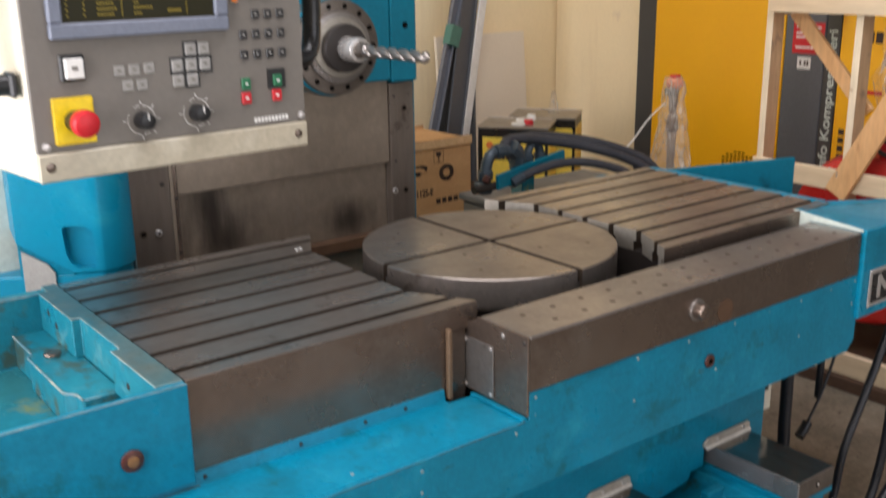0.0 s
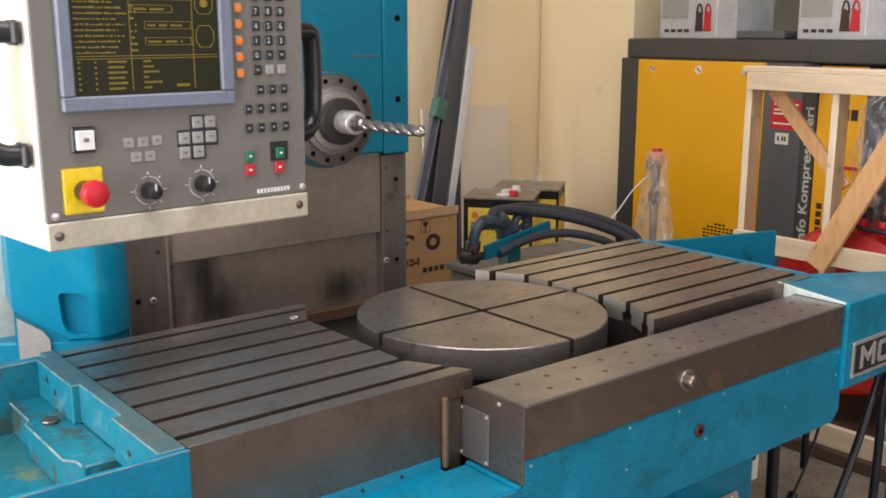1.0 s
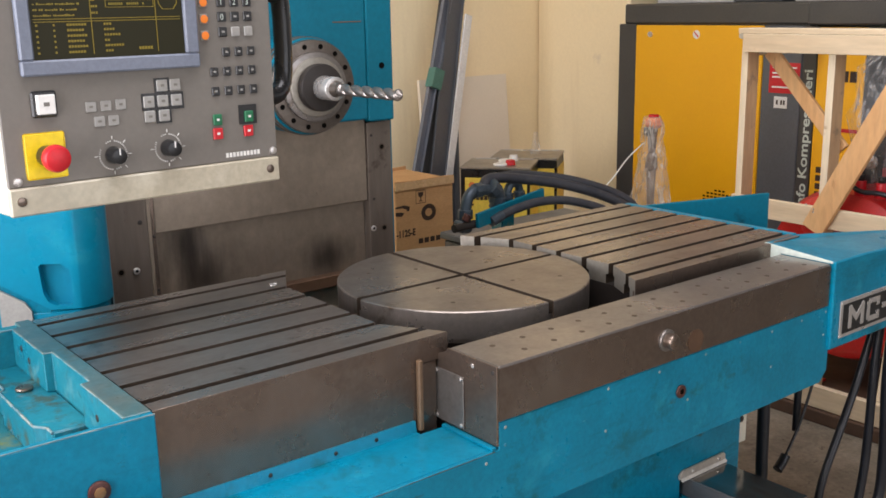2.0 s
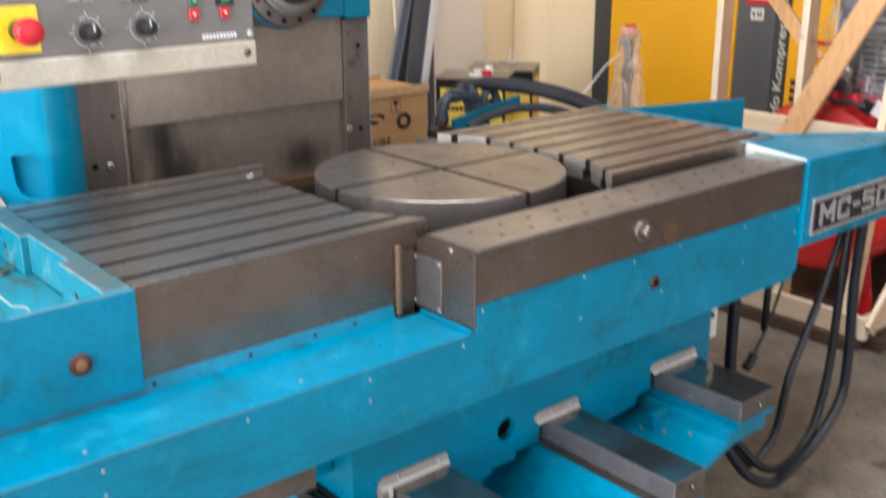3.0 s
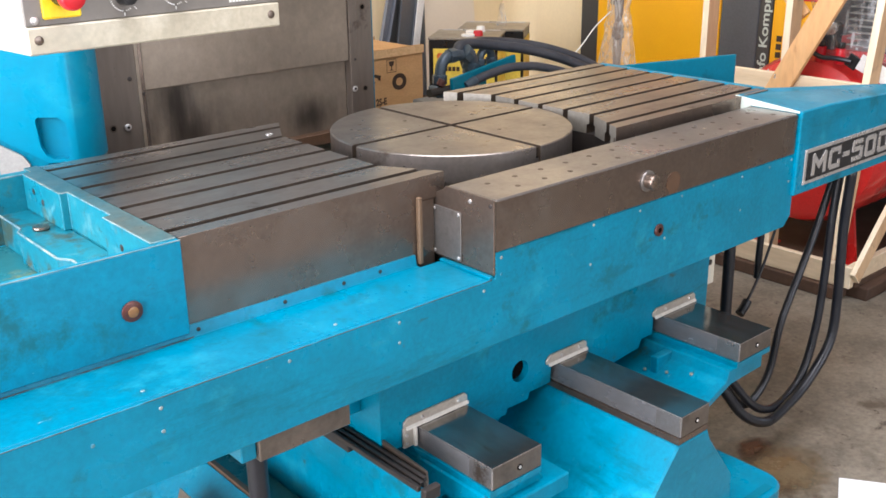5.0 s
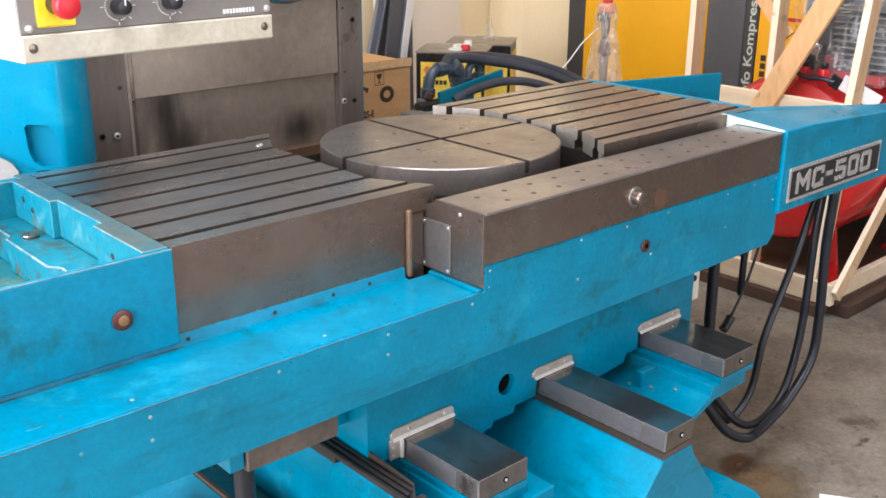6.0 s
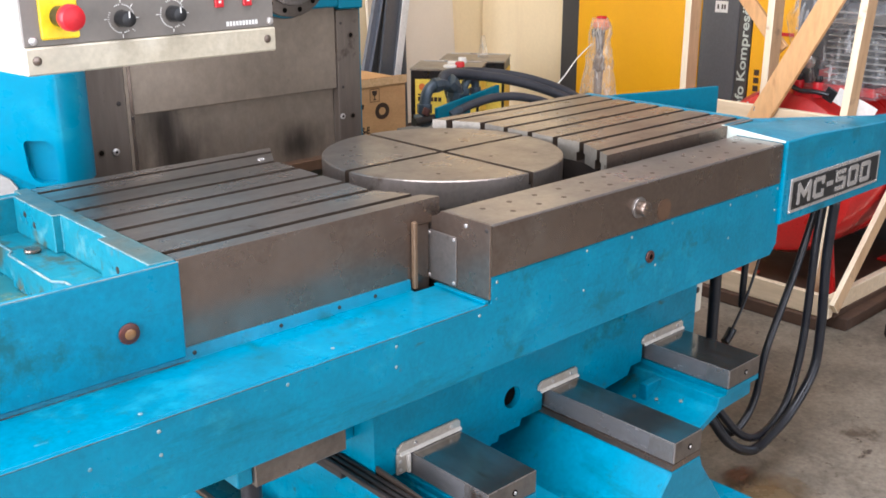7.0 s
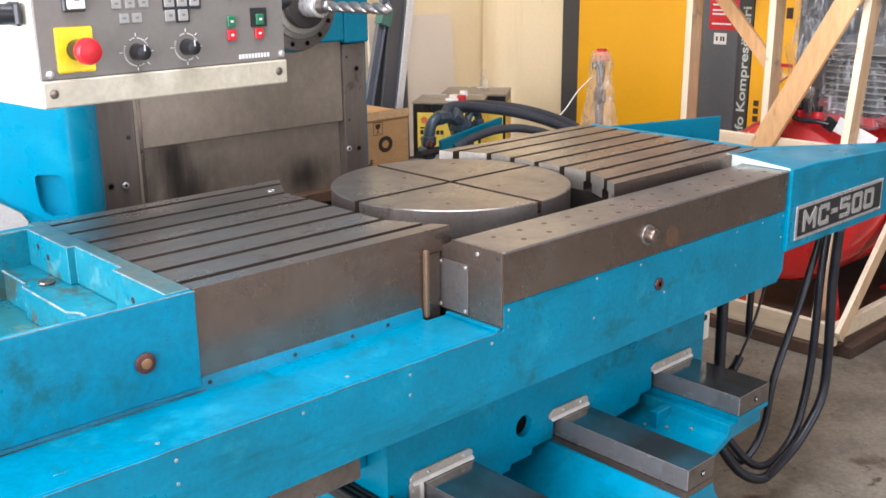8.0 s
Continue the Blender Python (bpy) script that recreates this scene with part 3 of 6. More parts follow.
def slotted_bed(x_out, inner, corner, tag):
    """Strips between the slots, each with its undercut, on one slab."""
    holder = part("bed_slab", box(min(x_out, inner), max(x_out, inner), -0.272, 0.28, 0.86, 0.955), DARKSTEEL, table, tag)
    for i in range(8):
        y0 = -0.28 if i == 0 else -0.32 + PITCH * i + SLOT
        y1 = 0.28 if i == 7 else -0.24 + PITCH * i - SLOT
        c = 0.0004 if i == 0 else 0.00002
        u0 = 0.0 if i == 0 else 0.007
        u1 = 0.0 if i == 7 else 0.007
        prof = [(y0 + u0, 0.9552), (y0 + u0, 0.976), (y0, 0.978), (y0, 1.0 - c), (y0 + c, 1.0), (y1 - c, 1.0), (y1, 1.0 - c), (y1, 0.978),
                (y1 - u1, 0.976), (y1 - u1, 0.9552)]
        own = bmesh.new()
        ends = [[own.verts.new((xx if k == 0 else bed_end(yy, inner, corner), yy, zz)) for yy, zz in prof] for k, xx in enumerate((x_out, 0))]
        n = len(prof)
        for j in range(n):
            own.faces.new((ends[0][j], ends[0][(j + 1) % n], ends[1][(j + 1) % n], ends[1][j]))
        for ring in ends:
            own.faces.new(ring)
        strip = part("bed_strip", own, STEEL_TOP, holder)
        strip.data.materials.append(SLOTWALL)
        strip.data.materials.append(BROWN)
        strip.data.materials.append(TIN)
        # Wall faces inside the slots take the colour with painted shade.
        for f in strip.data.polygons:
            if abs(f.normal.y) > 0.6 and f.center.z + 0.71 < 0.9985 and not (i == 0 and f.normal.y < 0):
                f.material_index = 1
            elif i == 0 and f.normal.y < -0.6:
                f.material_index = 2
            elif x_out > 0 and f.normal.x < -0.7:
                f.material_index = 3
    return holder


left_bed = slotted_bed(-0.795, -0.325, -0.26, "dark steel slab under the slotted bed")
right_bed = slotted_bed(0.818, 0.29, 0.23, "dark steel slab under the slotted bed")
front = prism([(-0.795, 0.81), (-0.322, 0.81), (-0.322, 0.968), (-0.258, 0.975), (-0.258, 0.9785), (-0.795, 0.9765)], "y", -0.2795, -0.2725)
part("front_plate", front, BROWN, left_bed, "brown patinated steel front plate")
part("front_plate", box(0.232, 0.818, -0.2795, -0.2725, 0.86, 0.9765), BROWN, right_bed)
part("rear_cover", box(-0.79, 0.80, 0.301, 0.50, 0.80, 0.806, 0.001), BRASS, table, "dark oily brown rear cover")
part("back_plate", box(-0.795, -0.33, 0.2725, 0.2795, 0.80, 0.9765), BROWN, left_bed)
part("wiper_strip", box(-0.331, -0.3215, -0.2905, -0.2803, 0.8365, 0.965, 0.002), RUST, table, "rust-brown brass wiper strip")
part("gap_filler", box(-0.3212, -0.2838, -0.2785, 0.2, 0.80, 0.955, 0.002), BROWN, table, "rust-brown packing behind the wiper")
screw(left_bed, (-0.337, 0.196, 1.0), (0, 0, 1), 0.0085, CHROME, 0.0006)

# steel bar along the front
bar = part("front_bar", box(-0.276, 0.70, -0.433, -0.306, 0.885, 0.981, 0.0025), STEEL, table, "heavy ground steel bar with drilled top")
for i in range(13):
    for j, y in enumerate((-0.348, -0.396)):
        x = -0.215 + i * 0.07 + (0.03 if j else 0.0)
        if x < 0.68:
            part("drilled_hole", cyl((x, y, 0.9805), (x, y, 0.9814), 0.0056, seg=12), DRILLED, bar)
part("bar_shoulder", box(-0.276, -0.236, -0.3058, -0.262, 0.885, 0.956, 0.001), STEEL, bar)
part("end_plate", prism([(-0.433, 0.842), (-0.262, 0.842), (-0.262, 0.957), (-0.3, 0.974), (-0.306, 0.9812), (-0.433, 0.9812)], "x", -0.2805, -0.2762, 0.001), BROWN, bar, "thin brown steel end plate")
part("cover_plate", box(-0.2835, -0.2807, -0.350, -0.272, 0.846, 0.941, 0.001), STEEL, bar, "small screwed-on cover plate")
for y, z in ((-0.344, 0.935), (-0.278, 0.935), (-0.344, 0.852), (-0.278, 0.852)):
    screw(bar, (-0.2835, y, z), (-1, 0, 0), 0.0035, CHROME, 0.0015)
screw(bar, (-0.2805, -0.372, 0.967), (-1, 0, 0), 0.0042, CHROME, 0.001)
screw(bar, (-0.2805, -0.424, 0.969), (-1, 0, 0), 0.0042, DARKSTEEL, 0.001)
part("front_skin", box(-0.276, 0.70, -0.4342, -0.4332, 0.886, 0.9775), BROWN, bar, "brown patinated front of the bar")
part("index_pin", cyl((0.141, -0.434, 0.933), (0.141, -0.458, 0.933), 0.0155, bevel=0.004), BROWN, bar, "short bright steel index pin", True)
part("pin_collar", cyl((0.141, -0.434, 0.933), (0.141, -0.440, 0.933), 0.0215, bevel=0.001), STEEL, bar, "", True)
part("pin_recess", cyl((0.231, -0.4342, 0.911), (0.231, -0.4352, 0.911), 0.023, seg=32), BRASS, bar, "round dark recess")

# teal apron with its ledge
ap = prism([(-1.75, 0.706), (0.69, 0.706), (0.715, 0.731), (0.715, 0.8845), (-0.276, 0.8845), (-0.276, 0.836), (-1.75, 0.836)], "y", -0.433, -0.424, 0.0015)
apron = part("apron", ap, TEAL, table, "worn teal painted front apron")
part("ledge", box(-1.75, -0.2767, -0.4238, -0.2977, 0.80, 0.836, 0.0006), TEAL, table, "teal painted chip ledge")
part("ledge_lip", prism([(-0.2975, 0.80), (-0.2797, 0.80), (-0.2797, 0.8555), (-0.284, 0.8555), (-0.2872, 0.8358), (-0.2975, 0.8358)], "x", -1.75, -0.3365), TEAL, table, "teal joint strip")
part("joint_line", box(-1.75, -0.79, -0.2888, -0.2874, 0.8359, 0.8372), EDGE, table, "dark brown line along the joint")
part("ledge_lip", box(-0.2905, -0.2808, -0.4322, -0.2978, 0.8362, 0.8418, 0.001), TEAL, table)
part("apron_floor", box(-1.75, 0.705, -0.4238, 0.3, 0.715, 0.80), TEAL_DARK, table, "oily underside of the table")
part("bar_support", box(-0.274, 0.70, -0.4238, -0.315, 0.8, 0.884), TEAL_DARK, table)
part("centre_casting", box(-0.274, 0.30, -0.27, 0.30, 0.8002, 0.8845), DARKSTEEL, table, "dark casting around the turntable")
for x, z in ((-1.02, 0.80), (-0.92, 0.819), (-0.92, 0.783), (-0.709, 0.82), (-0.496, 0.818), (-0.497, 0.782), (-0.3045, 0.82), (-0.262, 0.8725), (-0.262, 0.841), (-0.0136, 0.875),
             (-0.019, 0.795), (0.215, 0.793), (0.128, 0.872), (0.267, 0.874), (0.379, 0.873), (0.49, 0.871), (0.493, 0.792), (0.60, 0.872), (0.694, 0.8725), (0.69, 0.82)):
    screw(apron, (x, -0.433, z), (0, -1, 0), 0.0031, BAREMETAL, 0.0007)
for x in (-1.05, -0.78, -0.62, -0.50, -0.42):
    screw(apron, (x, -0.2858, 0.846), (0, -1, 0), 0.0036, DARKSTEEL, 0.0012)
for x in (-0.929, -0.60):
    screw(apron, (x, -0.40, 0.836), (0, 0, 1), 0.0034, BAREMETAL, 0.0008)
part("drain_plug", cyl((0.191, -0.433, 0.817), (0.191, -0.438, 0.817), 0.0135, bevel=0.002), OXIDE, apron, "rusty drain plug", True)
part("plug_socket", cyl((0.191, -0.438, 0.817), (0.191, -0.4385, 0.817), 0.006, seg=6), HOLE, apron)

# chip tray at the near end
tray = part("chip_tray", box(-1.75, -0.797, -0.2802, 0.25, 0.8455, 0.872), TEAL_DARK, table, "teal chip tray stained with green coolant")
part("tray_front", box(-1.75, -0.7965, -0.2925, -0.2805, 0.8452, 1.0, 0.002), TEAL, tray, "teal front wall of the tray")
part("tray_rim", box(-0.823, -0.797, -0.2803, 0.285, 0.8722, 0.9323), TEAL_GRIME, tray)
plan = [(-0.797, -0.2803), (-0.838, -0.2803), (-0.838, -0.108), (-0.8235, -0.106), (-0.8235, 0.071), (-0.838, 0.073), (-0.838, 0.2495), (-0.823, 0.2497), (-0.823, 0.285), (-0.797, 0.285)]
rim = part("rim_cap", prism(plan, "z", 0.9325, 1.002, 0.0015), TEAL_GRIME, tray, "rim rubbed to bare grey metal")
rim.data.materials.append(RIM)
for f in rim.data.polygons:
    if f.normal.z > 0.5:
        f.material_index = 1
part("tray_back", box(-1.75, -0.8235, 0.25, 0.275, 0.872, 1.0, 0.003), TEAL_GRIME, tray)
st = prism([(-0.8232, 0.249), (-0.89, 0.249), (-0.89, 0.14), (-0.90, 0.127), (-0.90, -0.055), (-0.885, -0.075), (-0.885, -0.10), (-0.8232, -0.10)], "z", 0.8722, 0.932, 0.003)
part("raised_block", st, TEAL_GRIME, tray, "raised teal block with bare worn edges")
for a, b in (((-0.89, 0.249), (-0.89, 0.14)), ((-0.89, 0.14), (-0.90, 0.127)), ((-0.90, 0.127), (-0.90, -0.055)), ((-0.90, -0.055), (-0.885, -0.075)), ((-0.885, -0.075), (-0.885, -0.10))):
    part("worn_edge", cyl((*a, 0.931), (*b, 0.931), 0.0022, seg=6), BAREMETAL, tray)
for a, b in (((-0.838, 0.249), (-0.838, 0.073)), ((-0.838, 0.073), (-0.8235, 0.071)), ((-0.8235, 0.071), (-0.8235, -0.108)), ((-0.8235, -0.108), (-0.838, -0.108)), ((-0.838, -0.108), (-0.838, -0.279))):
    part("worn_edge", cyl((*a, 1.0005), (*b, 1.0005), 0.001, seg=6), BAREMETAL, tray)
part("worn_edge", cyl((-1.75, -0.4328, 0.8352), (-0.285, -0.4328, 0.8352), 0.0008, seg=6), EDGE, apron, "brown worn edge")
part("worn_edge", cyl((-1.75, 0.2505, 0.999), (-0.825, 0.2505, 0.999), 0.0018, seg=6), BAREMETAL, tray)
part("lower_block", box(-0.87, -0.8232, -0.279, -0.1005, 0.8722, 0.91, 0.003), TEAL_GRIME, tray)
part("hex_bolt", cyl((-0.864, 0.111, 0.932), (-0.864, 0.111, 0.939), 0.015, seg=20, bevel=0.003), BROWN, tray, "worn round bolt head")
for y in (0.20, 0.16, -0.17, -0.23):
    screw(tray, (-0.838, y, 0.965 + (0.012 if y > 0.18 else 0)), (-1, 0, 0), 0.006, DARKSTEEL, 0.001)
part("sight_glass_ring", cyl((-0.886, -0.2925, 0.911), (-0.886, -0.299, 0.911), 0.0165, bevel=0.003), OXIDE, tray, "red ring of the oil sight glass", True)
part("sight_glass", cyl((-0.886, -0.299, 0.911), (-0.886, -0.3005, 0.911), 0.0085, bevel=0.001), AMBERGLASS, tray, "amber oil sight glass", True)
part("bare_edge", box(-1.75, -0.7968, -0.2925, -0.2912, 0.9995, 1.0008), BAREMETAL, tray, "paint worn to bare metal on the rim")

# tray and arm at the far end
arm_bm = prism([(0.705, -0.442), (0.84, -0.442), (1.9, -0.442), (1.9, -0.41), (1.26, -0.385), (0.83, -0.262), (0.705, -0.262)], "z", 0.781, 0.986)
for v in arm_bm.verts:
    if v.co.z > 0.9:
        v.co.z += (v.co.y + 0.442) * 0.085 - max(0.0, v.co.x - 0.86) * 0.05
bmesh.ops.bevel(arm_bm, geom=arm_bm.edges[:], offset=0.003, segments=1, affect="EDGES")
arm = part("side_arm", arm_bm, TEAL, table, "teal side arm carrying a model plate")
part("arm_end_strip", prism([(-0.436, 0.9818), (-0.3055, 0.9818), (-0.305, 0.955), (-0.262, 0.955), (-0.262, 1.0015), (-0.436, 0.9868)], "x", 0.7012, 0.7047, 0.0006), PALE, arm, "white primed end of the arm")
part("tray_floor", prism([(0.82, -0.26), (1.31, -0.26), (1.31, 0.13), (0.86, 0.27), (0.82, 0.27)], "z", 0.80, 0.87), TEAL, table, "teal far tray")
part("tray_rim", box(0.8195, 0.838, -0.26, 0.272, 0.8702, 1.001, 0.002), TEAL, table)
part("tray_wall", beam((0.83, 0.287, 0.93), (1.314, 0.140, 0.93), 0.012, 0.11, bevel=0.002), TEAL_SHADED, table, "teal splash wall")
sign = part("model_plate", box(0.735, 1.205, -0.4455, -0.4425, 0.803, 0.890, 0.001), CHROME, arm, "riveted model plate with raised letters")
part("plate_field", box(0.745, 1.195, -0.4462, -0.4456, 0.812, 0.881), BLACKPLASTIC, sign)
GLYPHS = {"M": [(0, 0, 0, 6), (5, 0, 5, 6), (0, 6, 2.5, 2.2), (5, 6, 2.5, 2.2)], "C": [(4, 0, 0.6, 0), (0, 0.6, 0, 5.4), (0.6, 6, 4, 6), (4, 6, 4, 4.6), (4, 0, 4, 1.4)], "-": [(0, 3, 2, 3)],
          "5": [(3.8, 6, 0, 6), (0, 6, 0, 3.5), (0, 3.4, 3.4, 3.4), (4, 3.1, 4, 0.3), (3.6, 0, 0, 0)], "0": [(0, 0.4, 0, 5.6), (4, 0.4, 4, 5.6), (0.4, 6, 3.6, 6), (0.4, 0, 3.6, 0)]}
pen = 0.775
for ch in "MC-500":
    g = bmesh.new()
    for k, (u0, v0, u1, v1) in enumerate(GLYPHS[ch]):
        a, b = Vector((pen + u0 * 0.0105, -0.4468 - 0.00002 * k, 0.8255 + v0 * 0.0071)), Vector((pen + u1 * 0.0105, -0.4468 - 0.00002 * k, 0.8255 + v1 * 0.0071))
        d = (b - a).normalized() * 0.0042
        beam(a - d * 1.2, b + d * 1.2, 0.0122, 0.0012, g, up=(0, -1, 0))
    part("plate_letter", g, CHROME, sign)
    pen += 0.0105 * {"M": 5, "-": 2}.get(ch, 4) + 0.0255
for x in (0.740, 1.200):
    for z in (0.808, 0.885):
        screw(sign, (x, -0.4456, z), (0, -1, 0), 0.003, CHROME, 0.001)

# ---- turntable ----
turn = thing("rotary_turntable", (0, 0, 0.885), "round worn steel turntable with crossed clamping slots", "turntable")
part("turntable_base", cyl((0, 0, 0.8855), (0, 0, 0.93), 0.235, seg=64), DARKSTEEL, turn, "dark turntable base")
part("turntable_core", cyl((0, 0, 0.93), (0, 0, 0.967), 0.262, seg=96), DISC, turn, "", True)
R, g = 0.267, 0.0068
for q in range(4):
    rot = Matrix.Rotation(q * math.pi / 2, 3, "Z")
    pts = [Vector((g, g, 0))]
    a0, a1 = math.asin(g / R), math.pi / 2 - math.asin(g / R)
    for k in range(25):
        a = a0 + (a1 - a0) * k / 24
        pts.append(Vector((R * math.cos(a), R * math.sin(a), 0)))
    pts = [rot @ p for p in pts]
    own = prism([(p.x, p.y) for p in pts], "z", 0.938, 0.993)
    rim = [e for e in own.edges if all(v.co.z > 0.99 and v.co.xy.length > 0.26 for v in e.verts)]
    bmesh.ops.bevel(own, geom=rim, offset=0.0022, segments=1, affect="EDGES")
    sector = part("disc_sector", own, DISC, turn)
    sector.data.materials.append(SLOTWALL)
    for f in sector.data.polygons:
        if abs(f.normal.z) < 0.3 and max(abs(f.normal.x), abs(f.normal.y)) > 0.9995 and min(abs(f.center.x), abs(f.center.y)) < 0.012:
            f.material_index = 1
    for rr, aa in ((0.115, 0.42), (0.205, 0.785)):
        p = rot @ Vector((rr * math.cos(aa), rr * math.sin(aa), 0))
        part("tapped_hole", cyl((p.x, p.y, 0.9925), (p.x, p.y, 0.9936), 0.0045, seg=12), DRILLED, turn)
part("centre_bore", cyl((0, 0, 0.967), (0, 0, 0.9675), 0.02, seg=24), HOLE, turn)
# Thin black sheets that paint shade along the bottom of the slots.
part("slot_floor_shade", box(-0.262, 0.262, -g, g, 0.9671, 0.9674), HOLE, turn)
part("slot_floor_shade", box(-g, g, -0.262, 0.262, 0.9676, 0.9679), HOLE, turn)
turn.location += Vector((0.017, 0.012, 0))

# ---- saddle, guideways and bed ----
BED = Vector((0.043, 0.056, -0.044))
FB = F - BED.z                 # the floor before the bed is set in its place
bed = thing("machine_bed", (0, 0, FB), "teal cast machine bed with saddle and three steel guideways", "machine bed")
sa = prism([(-0.51, 0.557), (-0.445, 0.548), (-0.44, 0.60), (-0.30, 0.60), (-0.30, 0.515), (-0.19, 0.515), (-0.185, 0.527), (-0.125, 0.527), (-0.12, 0.542), (-0.058, 0.542),
            (-0.055, 0.598), (0.055, 0.598), (0.058, 0.525), (0.09, 0.512), (0.24, 0.525), (0.25, 0.545), (0.29, 0.545), (0.29, 0.60), (0.42, 0.60), (0.42, 0.5), (0.50, 0.5),
            (0.50, 0.752), (-0.51, 0.752)], "y", -0.387, 0.42)
saddle = part("saddle", sa, TEAL, bed, "teal cast saddle under the table")
carve(saddle, cyl((-0.149, -0.40, 0.600), (-0.149, -0.25, 0.600), 0.0235, seg=32))
part("saddle_bore", cyl((-0.149, -0.372, 0.600), (-0.149, -0.36, 0.600), 0.0234, seg=32), HOLE, saddle, "dark end of the open bore")
part("side_bracket", box(0.5005, 0.545, -0.375, -0.33, 0.60, 0.69, 0.003), CREAM, saddle, "cream bracket with a bolt")
screw(saddle, (0.522, -0.375, 0.66), (0, -1, 0), 0.008, DARKSTEEL, 0.002)
part("saddle_cheek", box(-0.575, -0.5105, -0.33, 0.3, 0.62, 0.752, 0.003), TEAL, saddle)
part("under_rail", box(-0.762, -0.588, -0.412, -0.30, 0.655, 0.7095, 0.002), SPINDLE, table, "brown steel rail end under the table")
part("under_rail_holder", box(-0.79, -0.7625, -0.405, -0.30, 0.66, 0.7095, 0.002), TEAL, table)


def guideway(x0, x1, end, label):
    way = part("guideway", box(x0, x1, end, 0.36, 0.541, 0.586, 0.002), WAY, bed, label)
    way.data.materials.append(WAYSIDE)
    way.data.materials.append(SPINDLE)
    # Lit left flank and dim front end are set by colour per face.
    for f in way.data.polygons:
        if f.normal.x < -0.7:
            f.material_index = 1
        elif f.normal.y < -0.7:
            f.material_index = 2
    # Thin rods along the rubbed edges draw in their highlights.
    part("worn_edge", cyl((x0 + 0.0006, end + 0.002, 0.5854), (x0 + 0.0006, -0.40, 0.5852), 0.0009, seg=6), STEEL, way, "rubbed edge with its highlight drawn in lighter steel")
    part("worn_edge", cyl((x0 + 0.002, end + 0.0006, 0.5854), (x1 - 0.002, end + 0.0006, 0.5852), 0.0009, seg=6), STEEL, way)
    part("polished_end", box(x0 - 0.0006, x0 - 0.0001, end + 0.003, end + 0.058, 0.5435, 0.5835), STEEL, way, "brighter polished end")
    part("guideway_foot", box(x0 - 0.004, x1, end + 0.0005, 0.36, 0.528, 0.5405), BROWN if end < -0.65 else TEAL, way)
    part("oil_hole", cyl(((x0 + x1) / 2 + 0.005, end - 0.0002, 0.563), ((x0 + x1) / 2 + 0.005, end - 0.0016, 0.563), 0.006, seg=16), HOLE, way)
    screw(way, ((x0 + x1) / 2 + 0.005, end - 0.0016, 0.563), (0, -1, 0), 0.0034, CHROME, 0.0012)
    w = part("way_wiper", prism([(x0 - 0.03, 0.5905), (x1 + 0.004, 0.5905), (x1 + 0.004, 0.604), (x1 - 0.003, 0.610), (x0 - 0.018, 0.610), (x0 - 0.03, 0.601)], "y", -0.394, -0.3875, 0.0015),
             WIPER, saddle, "pale steel way wiper")
    part("wiper_lip", prism([(-0.3942, 0.5935), (-0.3985, 0.5905), (-0.3985, 0.5872), (-0.3942, 0.5872)], "x", x0 - 0.026, x1 + 0.003), LIP, w, "bright bent wiper lip")
    for x in (x0 + 0.012, x1 - 0.022):
        screw(w, (x, -0.394, 0.6015), (0, -1, 0), 0.0036, CHROME, 0.003)
    return w


w1 = guideway(-0.43, -0.305, -0.597, "oiled steel guideway")
side = part("wiper_side", box(-0.462, -0.434, -0.394, -0.3875, 0.548, 0.59, 0.0015), WIPER, w1)
part("side_lip", box(-0.441, -0.4342, -0.401, -0.3942, 0.549, 0.587, 0.0008), LIP, w1, "bright bent wiper lip")
screw(side, (-0.455, -0.394, 0.575), (0, -1, 0), 0.0035, CHROME, 0.002)
screw(side, (-0.455, -0.394, 0.558), (0, -1, 0), 0.0035, CHROME, 0.002)
guideway(-0.045, 0.046, -0.712, "longer middle guideway of oiled steel")
guideway(0.313, 0.439, -0.605, "oiled steel guideway")
support = part("way_support", prism([(-0.47, FB), (-0.46, 0.40), (-0.437, 0.5278), (-0.302, 0.5278), (-0.285, 0.505), (-0.285, FB)], "y", -0.585, 0.36, 0.004), TEAL, bed, "teal way support")
part("support_flange", box(-0.43, -0.236, -0.605, -0.40, 0.465, 0.502, 0.003), TEAL, bed)
mid = prism([(-0.24, FB), (-0.235, 0.31), (-0.052, 0.522), (-0.05, 0.5278), (0.048, 0.5278), (0.06, 0.50), (0.15, 0.38), (0.17, FB)], "y", -0.712, 0.36, 0.004)
part("way_support", mid, TEAL, bed, "sloping teal middle rib")
part("way_bracket", prism([(0.10, 0.435), (0.28, 0.505), (0.288, 0.5278), (0.418, 0.5278), (0.418, 0.495), (0.30, 0.492), (0.10, 0.42)], "y", -0.60, 0.36, 0.002), TEAL, bed, "teal bracket under the far guideway")
part("bracket_web", box(0.23, 0.285, -0.45, -0.43, 0.46, 0.525, 0.002), TEAL, bed)
part("bed_body", box(-0.50, 0.40, -0.30, 0.52, FB, 0.50, 0.004), TEAL, bed, "teal cast bed")
foot = [(-0.40, -0.20), (-0.40, -0.745), (0.28, -0.745)] + [(0.28 + 0.05 * math.sin(a), -0.695 - 0.05 * math.cos(a)) for a in [math.pi / 2 * k / 6 for k in range(1, 7)]] + [(0.33, -0.20)]
part("bed_foot", prism(foot, "z", FB, 0.30, 0.006), TEAL, bed, "rounded teal foot of the bed")
part("foot_groove", box(-0.38, 0.28, -0.735, -0.716, 0.3002, 0.302), TEAL_SHADED, bed, "groove in the foot, drawn as a darker teal strip")

